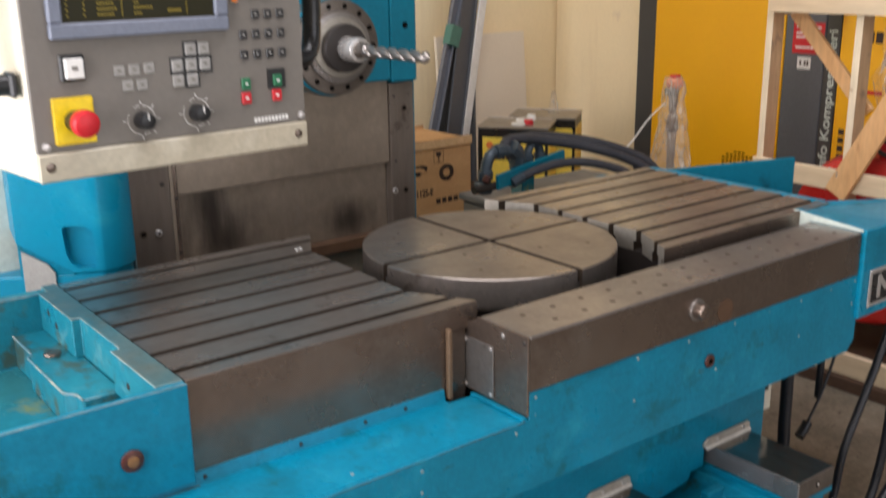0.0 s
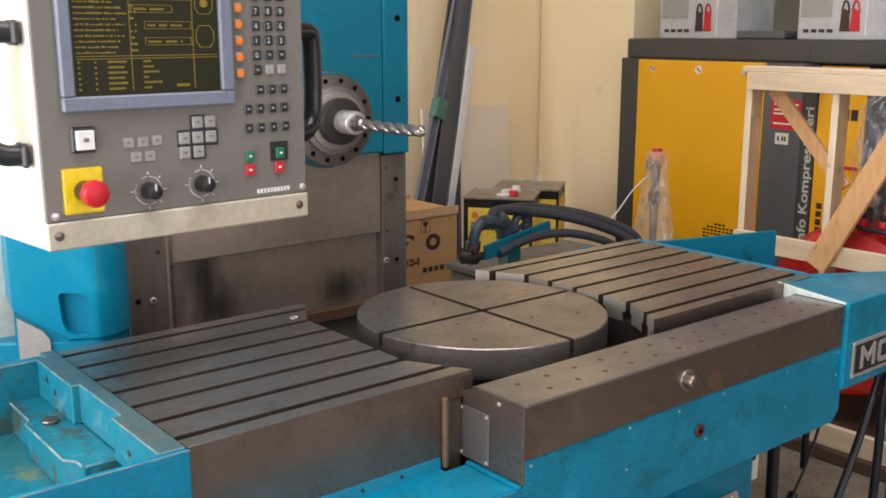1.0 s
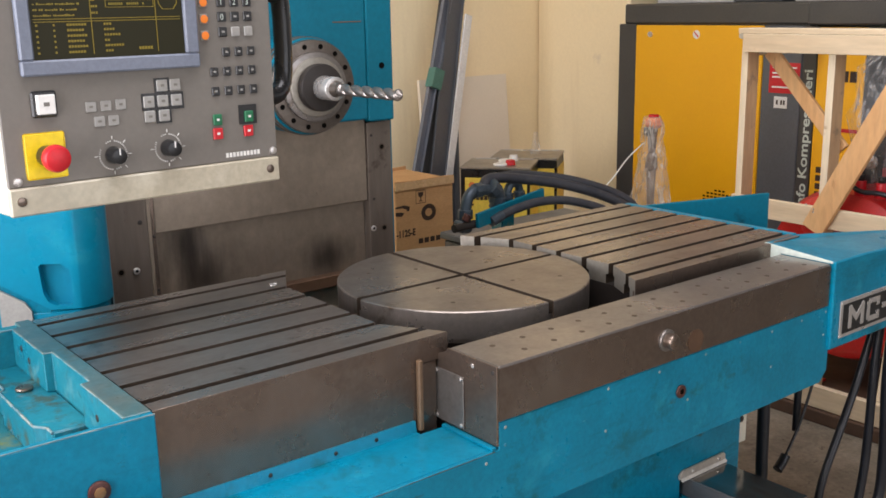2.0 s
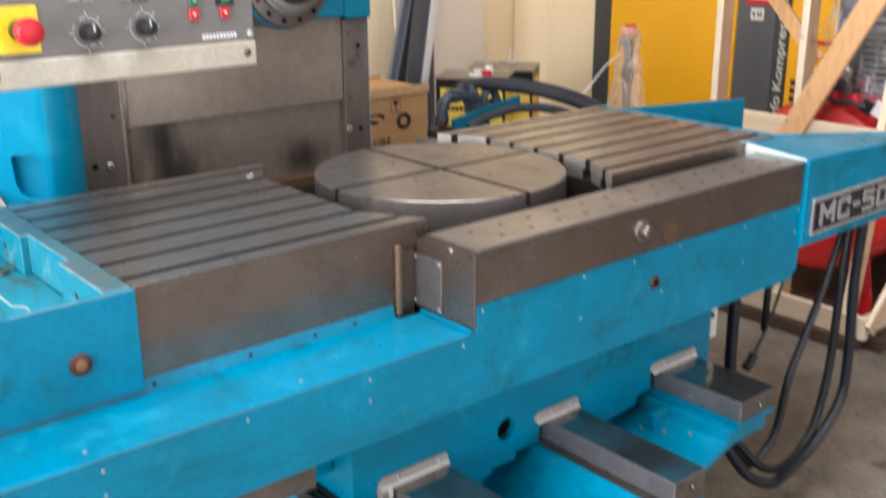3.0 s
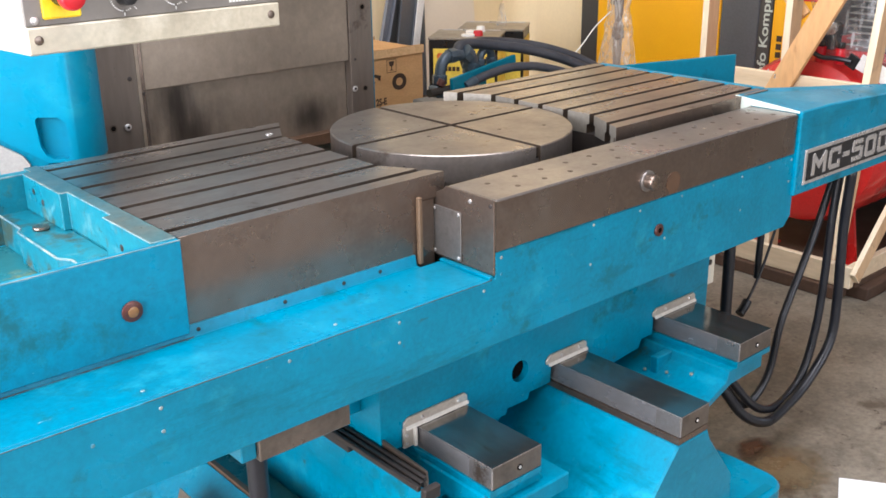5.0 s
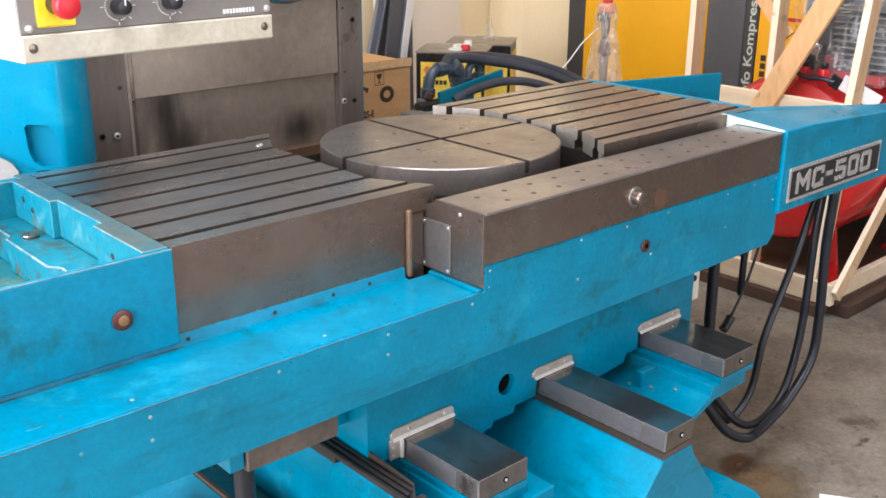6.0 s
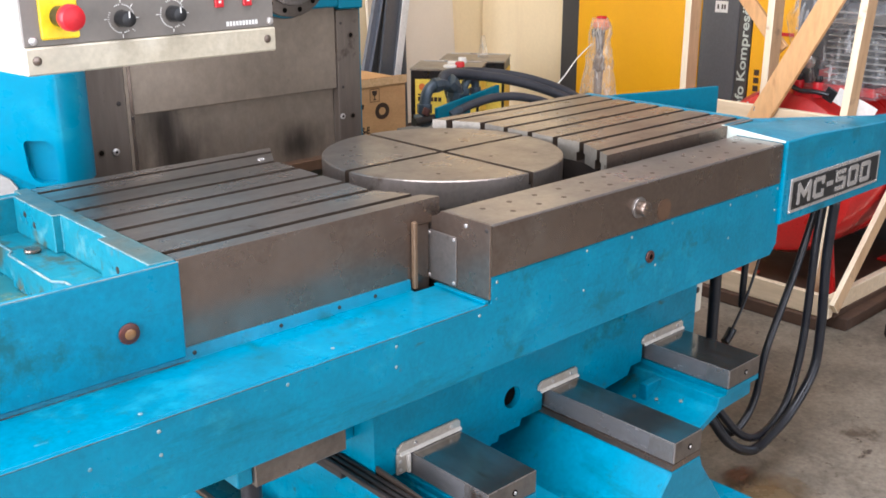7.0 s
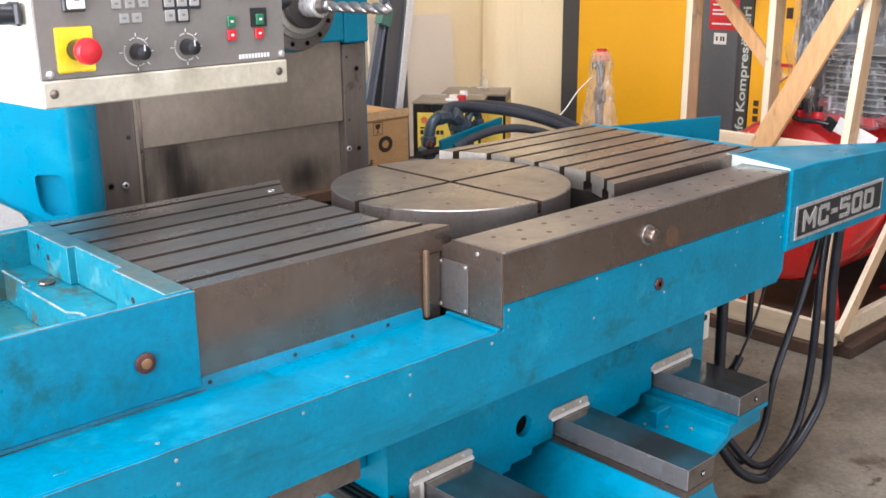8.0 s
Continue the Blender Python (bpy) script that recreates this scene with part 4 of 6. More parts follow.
# chip trough beside the bed
part("trough_apron", prism([(-0.82, 0.27), (-0.65, 0.385), (-0.65, 0.40), (-0.83, 0.285)], "y", -0.5, 0.55, 0.002), TEAL, bed, "sloping teal trough apron")
part("apron_edge", box(-0.835, -0.815, -0.5, 0.55, FB, 0.284, 0.002), TEAL, bed)
part("trough_lip", box(-0.6495, -0.638, -0.5, 0.55, 0.385, 0.406, 0.001), BRASS, bed, "trough lip worn to rusty metal")
part("trough_channel", box(-0.6495, -0.542, -0.5, 0.55, 0.26, 0.355, 0.002), CHANNEL, bed, "coolant channel with yellow-green residue")
part("channel_side", box(-0.6495, -0.641, -0.5, 0.55, 0.3552, 0.3848), CHANNEL, bed)
part("trough_wall", prism([(-0.5415, 0.26), (-0.53, 0.26), (-0.512, 0.545), (-0.526, 0.545)], "y", -0.55, 0.5, 0.002), TEAL, bed, "slanted teal side plate")
part("trough_leg", box(-0.70, -0.50, -0.45, 0.52, FB, 0.2598), TEAL_DARK, bed)
part("bent_sheet", prism([(-0.772, 0.31), (-0.765, 0.31), (-0.732, 0.392), (-0.739, 0.402)], "y", -0.30, -0.01, 0.001), BROWN, bed, "bent rusty sheet offcut")
for i in range(3):
    part("chip_rail", box(-0.548 + i * 0.0135, -0.5395 + i * 0.0135, -0.536 + 0.008 * i, -0.1, 0.562, 0.573, 0.0015), DARKSTEEL, bed, "black scraper rail" if i == 0 else "")
part("rail_stop", box(-0.545, -0.508, -0.552, -0.538, 0.545, 0.571, 0.003), DARKSTEEL, bed)
part("rail_plate", prism([(-0.388, 0.585), (-0.512, 0.575), (-0.515, 0.538), (-0.388, 0.538)], "x", -0.509, -0.5035, 0.001), BROWN, bed, "brown steel rail plate")
part("rail_carrier", box(-0.545, -0.5128, -0.33, -0.15, 0.5455, 0.5615, 0.002), DARKSTEEL, bed)
hole = cyl((-0.47, -0.497, 0.468), (-0.40, -0.497, 0.468), 0.022, seg=28)
carve(support, hole)
for x, y, z in ((0.24, -0.47, 0.492), (0.262, -0.52, 0.4985), (0.225, -0.42, 0.487), (0.19, -0.5, 0.473)):
    screw(bed, (x, y, z + 0.001), (-0.36, 0, 0.93), 0.0038, TIN, 0.003)
bed.location += BED

# ---- column ----
CX, CY = 0.015, 0.537
column = thing("machine_column", (-0.2, 0.9, 0.0), "teal machine column with steel way covers", "machine column")
part("column_body", box(-0.73 + CX, 0.178 + CX, CY + 0.08, 1.35, 0.07, 2.3, 0.01), TEAL, column, "teal cast column")
part("left_strip", box(-0.565 + CX, -0.478 + CX, CY, CY + 0.08, 0.55, 1.9, 0.0005), STRIP, column, "dark steel guide strip streaked with oil")
# One edge in two strips; the paler left one paints its lit part.
part("guide_edge", box(-0.4778 + CX, -0.470 + CX, CY - 0.002, CY + 0.08, 0.55, 1.9, 0.0005), COVER, column)
part("guide_edge", box(-0.4698 + CX, -0.4615 + CX, CY - 0.001, CY + 0.08, 0.55, 1.9, 0.0005), BROWN, column)
part("worn_paint_line", box(-0.5685 + CX, -0.5652 + CX, CY - 0.001, CY + 0.08, 0.55, 1.9, 0.0005), BAREMETAL, column, "bare chipped edge beside the paint")
part("right_strip", box(0.122 + CX, 0.171 + CX, CY, CY + 0.08, 0.55, 1.258, 0.0008), STRIP, column, "dark steel guide strip streaked with oil")
part("right_edge", box(0.098 + CX, 0.1215 + CX, CY - 0.003, CY + 0.08, 0.55, 1.258, 0.0008), STRIP, column)
upper = part("upper_cover", box(-0.461 + CX, 0.0975 + CX, CY + 0.004, CY + 0.02, 1.058, 1.62, 0.002), COVER, column, "steel telescopic way cover")
part("lower_cover", box(-0.461 + CX, 0.0975 + CX, CY + 0.022, CY + 0.034, 0.55, 1.09, 0.002), BLOTCHED, column, "steel way cover with dark blotches")
part("column_edge", box(0.172 + CX, 0.177 + CX, CY + 0.004, CY + 0.0795, 0.55, 1.2605, 0.001), TEAL_SHADED, column)
part("bottom_lip", box(-0.461 + CX, 0.0975 + CX, CY - 0.01, CY + 0.0215, 0.852, 0.882, 0.002), BRASS, column)
for x, z in ((-0.545, 0.985), (0.142, 1.193), (0.142, 0.98)):
    part("bolt_hole", cyl((x + CX, CY - 0.0002, z), (x + CX, CY - 0.0014, z), 0.0092, seg=24), DRILLED, column)
    part("hole_depth", cyl((x + CX, CY - 0.0015, z), (x + CX, CY - 0.0019, z), 0.0058, seg=20), HOLE, column)
for x, z in ((-0.512, 0.983), (0.108, 0.983)):
    cap = part("screw", cyl((x + CX, CY, z), (x + CX, CY - 0.0055, z), 0.0078, seg=20, bevel=0.0012), CHROME, column, "bright socket screw", True)
    part("screw_socket", cyl((x + CX, CY - 0.0056, z), (x + CX, CY - 0.0062, z), 0.0036, seg=6), HOLE, cap)
for x, z, y in ((-0.494, 1.09, 0.0), (-0.4655, 1.054, 0.001), (0.11, 1.225, 0.003), (0.112, 1.06, 0.003), (-0.4655, 0.93, 0.001)):
    screw(column, (x + CX, CY - y, z), (0, -1, 0), 0.0055 if x == -0.494 else 0.0036, DARKSTEEL, 0.0012)
hs = [(-0.81, 0.503), (-0.67, 0.42), (-0.665, 0.42)] + [(-0.665 + 0.085 * math.sin(a), 0.505 - 0.085 * math.cos(a)) for a in [math.pi / 2 * k / 8 for k in range(1, 9)]] + [(-0.58, 0.7), (-0.79, 0.7)]
housing = part("side_housing", prism([(x + CX, y) for x, y in hs], "z", 0.955, 1.9), TEAL_CLEAN, column, "rounded teal side housing", True)
along = Vector((0.14, -0.083, 0)).normalized()
out = Vector((along.y, -along.x, 0))
corner = Vector((-0.67 + CX, 0.42, 0))


def on_face(outline, lift, mat, name, label=""):
    own = bmesh.new()
    lo = [own.verts.new(corner + along * u + out * (-0.01) + Vector((0, 0, v))) for u, v in outline]
    hi = [own.verts.new(corner + along * u + out * lift + Vector((0, 0, v))) for u, v in outline]
    own.faces.new(hi)
    own.faces.new(lo)
    for k in range(len(lo)):
        own.faces.new((lo[k], lo[(k + 1) % len(lo)], hi[(k + 1) % len(lo)], hi[k]))
    part(name, own, mat, column, label)


pocket = bmesh.new()
shape = [(-0.069, 1.052), (-0.031, 1.05), (-0.018, 1.04), (-0.014, 1.025), (-0.014, 0.968), (-0.02, 0.962), (-0.046, 0.962), (-0.062, 0.972), (-0.070, 0.99), (-0.074, 1.046)]
lo = [pocket.verts.new(corner + along * u + out * (-0.02) + Vector((0, 0, v))) for u, v in shape]
hi = [pocket.verts.new(corner + along * u + out * 0.02 + Vector((0, 0, v))) for u, v in shape]
pocket.faces.new(lo)
pocket.faces.new(hi)
for k in range(len(lo)):
    pocket.faces.new((lo[k], lo[(k + 1) % len(lo)], hi[(k + 1) % len(lo)], hi[k]))
bmesh.ops.triangulate(pocket, faces=pocket.faces[:])
carve(housing, pocket)
base = [(-0.90, 0.5625), (-0.67, 0.426), (-0.64, 0.43), (-0.605, 0.45), (-0.59, 0.48), (-0.59, CY), (-0.60, CY + 0.001), (-0.60, CY + 0.0798), (-0.90, CY + 0.0798)]
part("column_foot", prism([(x + CX, y) for x, y in base], "z", 0.07, 0.951, 0.004), TEAL_CLEAN, column, "teal column foot")
wedge = bmesh.new()
cut = [(-0.2, 0.94), (-0.06, 0.94), (-0.06, 0.957), (-0.163, 1.022), (-0.2, 1.045)]
lo = [wedge.verts.new(corner + along * u + out * (-0.1) + Vector((0, 0, v))) for u, v in cut]
hi = [wedge.verts.new(corner + along * u + out * 0.02 + Vector((0, 0, v))) for u, v in cut]
wedge.faces.new(lo)
wedge.faces.new(hi)
for k in range(len(lo)):
    wedge.faces.new((lo[k], lo[(k + 1) % len(lo)], hi[(k + 1) % len(lo)], hi[k]))
bmesh.ops.triangulate(wedge, faces=wedge.faces[:])
carve(housing, wedge)
on_face([(-0.163, 1.03), (-0.061, 0.966), (-0.061, 0.945), (-0.163, 0.945)], -0.006, TEAL, "foot_panel")
on_face([(-0.156, 1.004), (-0.108, 0.974), (-0.096, 0.955), (-0.096, 0.89), (-0.156, 0.89)], 0.001, KEYGREY, "foot_cover", "grey screwed cover plate")
part("side_pipe", cyl((-0.93, 0.585, 1.22), (-0.93, 0.585, 1.9), 0.02), TEAL, column, "", True)
part("upper_side_box", box(-1.16, -0.795, 0.6, 1.2, 1.22, 1.95, 0.01), TEAL, column, "teal side box on the column")
for z in (1.42, 1.50, 1.62):
    part("fitting", cyl((-1.12, 0.5995, z), (-1.12, 0.585, z), 0.012, seg=6), CHROME, column)
column.location = (-0.115, 1.037, -0.0945)
column.scale = (1.097, 1.0, 1.066)

# ---- spindle head ----
head = thing("spindle_head", (-0.1, 0.5, 1.27), "teal spindle head with a drill in the nose", "spindle head")
HX, HZ = -0.125, 1.372
part("head_body", box(-0.461 + CX, 0.0975 + CX, CY - 0.02, CY + 0.0035, 1.268, 1.95, 0.004), TEAL_SHADED, head, "flat teal head plate")
part("head_side", box(0.0985 + CX, 0.174 + CX, CY - 0.022, CY + 0.0795, 1.262, 1.95, 0.004), TEAL_SHADED, head)
for z in (1.40, 1.60):
    part("plug_hole", cyl((0.14 + CX, CY - 0.0222, z), (0.14 + CX, CY - 0.0235, z), 0.008, seg=16), HOLE, head)
part("seam", box(0.02, 0.10, CY - 0.0215, CY - 0.0201, 1.508, 1.5105), RUST, head, "worn paint line")
part("quill_housing", cyl((HX, CY - 0.0195, HZ), (HX, 0.335, HZ), 0.108, seg=64, bevel=0.006), TEAL_SHADED, head, "round teal quill housing", True)
for y in (0.39, 0.362):
    part("quill_ring", cyl((HX, y, HZ), (HX, y - 0.02, HZ), 0.1105, seg=64, bevel=0.005), SPINDLE, head, "", True)
fl = part("spindle_flange", cyl((HX, 0.335, HZ), (HX, 0.312, HZ), 0.104, seg=64, bevel=0.003), SPINDLE, head, "dark steel spindle flange ringed by bolts", True)
for k in range(14):
    a = 2 * math.pi * k / 14
    part("flange_bolt", cyl((HX + 0.09 * math.cos(a), 0.3119, HZ + 0.09 * math.sin(a)), (HX + 0.09 * math.cos(a), 0.3108, HZ + 0.09 * math.sin(a)), 0.0058, seg=12), HOLE, fl)
part("flange_ring", cyl((HX, 0.312, HZ), (HX, 0.298, HZ), 0.078, seg=64, bevel=0.004), STEEL, fl, "", True)
part("flange_ring", cyl((HX, 0.298, HZ), (HX, 0.290, HZ), 0.066, seg=64, bevel=0.003), TIN, fl, "", True)
part("spindle_nose", cyl((HX, 0.290, HZ), (HX, 0.262, HZ), 0.052, seg=48, bevel=0.003), DARKSTEEL, head, "dark spindle nose", True)
part("tool_holder", cyl((HX, 0.262, HZ), (HX, 0.19, HZ), 0.026, seg=40, bevel=0.003), CHROME, head, "bright tool holder", True)
part("tool_collar", cyl((HX, 0.19, HZ), (HX, 0.165, HZ), 0.018, seg=40, r2=0.014), SPINDLE, head, "", True)
dr = bmesh.new()
n, ln, dr_r = 90, 0.31, 0.0125
rings = []
for i in range(n + 1):
    y = 0.165 - ln * i / n
    tip = min(1.0, (n - i) / 6 + 0.05)
    ring = []
    for k in range(16):
        a = 2 * math.pi * k / 16
        lobe = 0.62 + 0.38 * abs(math.cos(a)) ** 0.6
        rr = dr_r * tip * (1.0 if i < 4 else lobe)
        b = a + i * 0.2
        ring.append(dr.verts.new((HX + rr * math.cos(b), y, HZ + rr * math.sin(b))))
    rings.append(ring)
for a, b in zip(rings, rings[1:]):
    for k in range(16):
        dr.faces.new((a[k], a[(k + 1) % 16], b[(k + 1) % 16], b[k]))
dr.faces.new(rings[0])
dr.faces.new(rings[-1])
part("twist_drill", dr, STEEL, head, "bright spiral drill bit", True)
head.location = (-0.006, 0.645, 1.259)
head.scale = (1.097, 0.78, 1.066)

# ---- control panel ----
PX, PY, PZ = -0.965, -0.29, 1.31
PH = 0.45
panel = thing("control_panel", (PX + 0.18, PY + 0.07, PZ), "cream machine control panel with lit amber screen", "control panel")
bx = prism([(PX, PY + 0.006), (PX + 0.36, PY + 0.006), (PX + 0.36, PY + 0.13), (PX - 0.012, PY + 0.17)], "z", PZ, PZ + PH, 0.004)
part("housing", bx, CREAM, panel, "cream enamelled housing")
plate = part("front_plate", box(PX + 0.001, PX + 0.359, PY, PY + 0.0057, PZ + 0.034, PZ + PH, 0.001), PANELGREY, panel, "grey control plate")
part("bottom_rail", box(PX, PX + 0.36, PY - 0.003, PY + 0.0057, PZ + 0.0005, PZ + 0.0335, 0.002), DINGY, panel, "dingy cream lower rail with two bolts")
for u in (0.0135, 0.345):
    screw(panel, (PX + u, PY - 0.003, PZ + 0.018), (0, -1, 0), 0.0058, BROWN, 0.0012)
for u, v in ((0.012, 0.037 + 0.004), (0.352, 0.042)):
    screw(panel, (PX + u, PY, PZ + v), (0, -1, 0), 0.005, CHROME, 0.003)
zb, zt = 0.16, 0.375
bz = bmesh.new()
for x0, x1, z0, z1 in ((0.028, 0.25, zb, zb + 0.0175), (0.028, 0.25, zt - 0.018, zt), (0.028, 0.044, zb + 0.0175, zt - 0.018), (0.232, 0.25, zb + 0.0175, zt - 0.018)):
    box(PX + x0, PX + x1, PY - 0.009, PY - 0.0002, PZ + z0, PZ + z1, 0.002, bm=bz)
screen = part("screen", box(PX + 0.0442, PX + 0.2318, PY - 0.004, PY - 0.0005, PZ + zb + 0.0177, PZ + zt - 0.0182), GLASS, panel, "dark screen with amber readings")
part("screen_bezel", bz, BEZEL, screen, "blue-grey screen bezel")
lines = bmesh.new()
rng = random.Random(7)


def glow_bar(u0, u1, v0, v1):
    box(PX + u0, PX + u1, PY - 0.0046, PY - 0.0041, PZ + v0, PZ + v1, bm=lines)


for row in range(19):
    v = 0.226 + row * 0.0064
    u, stop = 0.049, rng.uniform(0.090, 0.113)
    while u < stop:
        w = rng.uniform(0.0008, 0.0026)
        glow_bar(u, u + w, v, v + rng.uniform(0.0012, 0.0024))
        u += w + (0.0007 if rng.random() < 0.8 else 0.0026)
for u0, u1, v in ((0.134, 0.194, 0.235), (0.134, 0.194, 0.254), (0.118, 0.17, 0.273), (0.134, 0.194, 0.288), (0.118, 0.194, 0.315), (0.134, 0.18, 0.33)):
    for a in (0.0, 0.0085):
        glow_bar(u0, u1, v + a, v + a + 0.0006)
    for a in (u0, u1):
        glow_bar(a, a + 0.0006, v, v + 0.0085)
    u = u0 + 0.004
    while u < u1 - 0.012:
        glow_bar(u, u + 0.0016, v + 0.0028, v + 0.0055)
        u += 0.0026 if rng.random() < 0.8 else 0.007
for u in (0.1165, 0.119, 0.122):
    for row in range(16):
        if rng.random() < 0.7:
            glow_bar(u, u + 0.0018, 0.228 + row * 0.0074, 0.2305 + row * 0.0074)
for row in range(6):
    v = 0.184 + row * 0.0062
    glow_bar(0.05, 0.0525, v, v + 0.0024)
    glow_bar(0.070, 0.072, v, v + 0.0024)
    for i in range(6 + row % 2):
        glow_bar(0.086 + i * 0.0034, 0.0884 + i * 0.0034, v, v + 0.0026)
    for i in range(rng.randint(2, 7)):
        glow_bar(0.130 + i * 0.0034, 0.1322 + i * 0.0034, v, v + 0.0026)
for i in range(5):
    glow_bar(0.172 + i * 0.0036, 0.1746 + i * 0.0036, 0.185, 0.1885)
for v in (0.2225, 0.2195, 0.345):
    glow_bar(0.048, 0.228, v, v + 0.0008)
for u in (0.115, 0.196):
    glow_bar(u, u + 0.0008, 0.182, 0.352)
for v0, v1 in ((0.232, 0.258), (0.272, 0.298), (0.312, 0.336)):
    ring = ((0.201, v0 + 0.007), (0.206, v0), (0.220, v0), (0.225, v0 + 0.007), (0.225, v1 - 0.007), (0.220, v1), (0.206, v1), (0.201, v1 - 0.007))
    for (ua, va), (ub, vb) in zip(ring, ring[1:] + ring[:1]):
        beam((PX + ua, PY - 0.0044, PZ + va), (PX + ub, PY - 0.0044, PZ + vb), 0.0008, 0.0005, lines, up=(0, -1, 0))
cyl((PX + 0.213, PY - 0.0041, PZ + 0.285), (PX + 0.213, PY - 0.0046, PZ + 0.285), 0.0052, lines, 16)
part("screen_text", lines, AMBER, screen, "fine amber rows of readings")


def key(u, v, w, h, mat, mark=None, d=0.003, name="key"):
    k = part(name, box(PX + u - w / 2, PX + u + w / 2, PY - d, PY - 0.0002, PZ + v - h / 2, PZ + v + h / 2, 0.001), mat, plate)
    if mark:
        part("key_mark", box(PX + u - w * 0.16, PX + u + w * 0.16, PY - d - 0.0004, PY - d - 0.00005, PZ + v - h * 0.08, PZ + v + h * 0.12), mark, k)
    return k


for i in range(7):
    soft = part("soft_key", box(PX + 0.2565, PX + 0.2675, PY - 0.002, PY - 0.0002, PZ + 0.192 + 0.0205 * i, PZ + 0.2045 + 0.0205 * i, 0.001), KEYGREY, plate)
    part("key_lamp", cyl((PX + 0.262, PY - 0.002, PZ + 0.1982 + 0.0205 * i), (PX + 0.262, PY - 0.0042, PZ + 0.1982 + 0.0205 * i), 0.0052, seg=16, bevel=0.001), ORANGE, soft, "lit orange lamp", True)
for r, v in enumerate((0.202, 0.221, 0.2395, 0.258, 0.2765, 0.296, 0.315, 0.335)):
    for c in range(3):
        digit = {(3, 0): "1", (3, 1): "2", (3, 2): "3", (4, 0): "4", (4, 1): "5", (4, 2): "6", (5, 0): "7", (5, 1): "8", (5, 2): "9", (2, 0): "0"}.get((r + 1, c), "")
        k = key(0.2875 + c * 0.0186, v, 0.0125, 0.0122, BLACKPLASTIC if r or c == 0 else KEYGREY, None if digit else KEYGREY)
        if digit:
            letters("key_digit", digit, 0.0105, Matrix.Translation((PX + 0.2845 + c * 0.0186, PY - 0.0032, PZ + v - 0.0037)) @ pose(0, 0, 0, 90, 0, 0), PALE, k, 0.0001, 0.9)
for c in range(3):
    key(0.2905 + c * 0.018, 0.1765, 0.0115, 0.0115, BLACKPLASTIC, KEYGREY)
for c in range(4):
    key(0.2715 + c * 0.0184, 0.152, 0.0112, 0.0115, BLACKPLASTIC, KEYGREY)
    key(0.2715 + c * 0.0186, 0.127, 0.0112, 0.0115, BLACKPLASTIC, KEYGREY)
for u, v in ((0.106, 0.12), (0.1245, 0.12), (0.143, 0.1205), (0.115, 0.102), (0.1325, 0.102)):
    key(u, v, 0.0135, 0.0125, KEYGREY, PANELGREY, 0.0015)
part("key_bed", box(PX + 0.170, PX + 0.226, PY - 0.0012, PY - 0.0001, PZ + 0.1095, PZ + 0.131), BLACKPLASTIC, plate)
part("key_bed", box(PX + 0.188, PX + 0.208, PY - 0.0013, PY - 0.0002, PZ + 0.093, PZ + 0.149), BLACKPLASTIC, plate)
for u, v in ((0.198, 0.1395), (0.2155, 0.1395), (0.179, 0.1205), (0.1975, 0.1205), (0.216, 0.1205), (0.179, 0.1025), (0.198, 0.1025)):
    key(u, v, 0.0145, 0.0145, KEYGREY, PANELGREY, 0.003)
key(0.271, 0.0905, 0.0125, 0.0145, GREENKEY, WHITE, 0.004)
key(0.2705, 0.0725, 0.0135, 0.0145, REDKEY, WHITE, 0.004)
part("key_frame", box(PX + 0.3035, PX + 0.3295, PY - 0.002, PY - 0.0001, PZ + 0.0815, PZ + 0.107), BLACKPLASTIC, plate)
key(0.317, 0.0915, 0.0125, 0.0145, GREENKEY, WHITE, 0.005)
key(0.3155, 0.0725, 0.0135, 0.0145, REDKEY, WHITE, 0.004)
part("button_frame", box(PX + 0.036, PX + 0.0655, PY - 0.004, PY - 0.0001, PZ + 0.1125, PZ + 0.143, 0.002), BLACKPLASTIC, plate)
key(0.0515, 0.1275, 0.021, 0.0225, WHITE, PANELGREY, 0.009, "white_push_button")
part("stop_plate", box(PX + 0.0225, PX + 0.0705, PY - 0.0022, PY - 0.0001, PZ + 0.0415, PZ + 0.0955, 0.0018), YELLOWKEY, plate, "yellow emergency stop plate")
part("stop_neck", cyl((PX + 0.0475, PY - 0.0022, PZ + 0.068), (PX + 0.0475, PY - 0.024, PZ + 0.068), 0.0125), BLACKPLASTIC, plate, "", True)
part("stop_button", cyl((PX + 0.0475, PY - 0.022, PZ + 0.068), (PX + 0.0475, PY - 0.042, PZ + 0.068), 0.0158, seg=40, bevel=0.006), REDKEY, plate, "red mushroom emergency button", True)
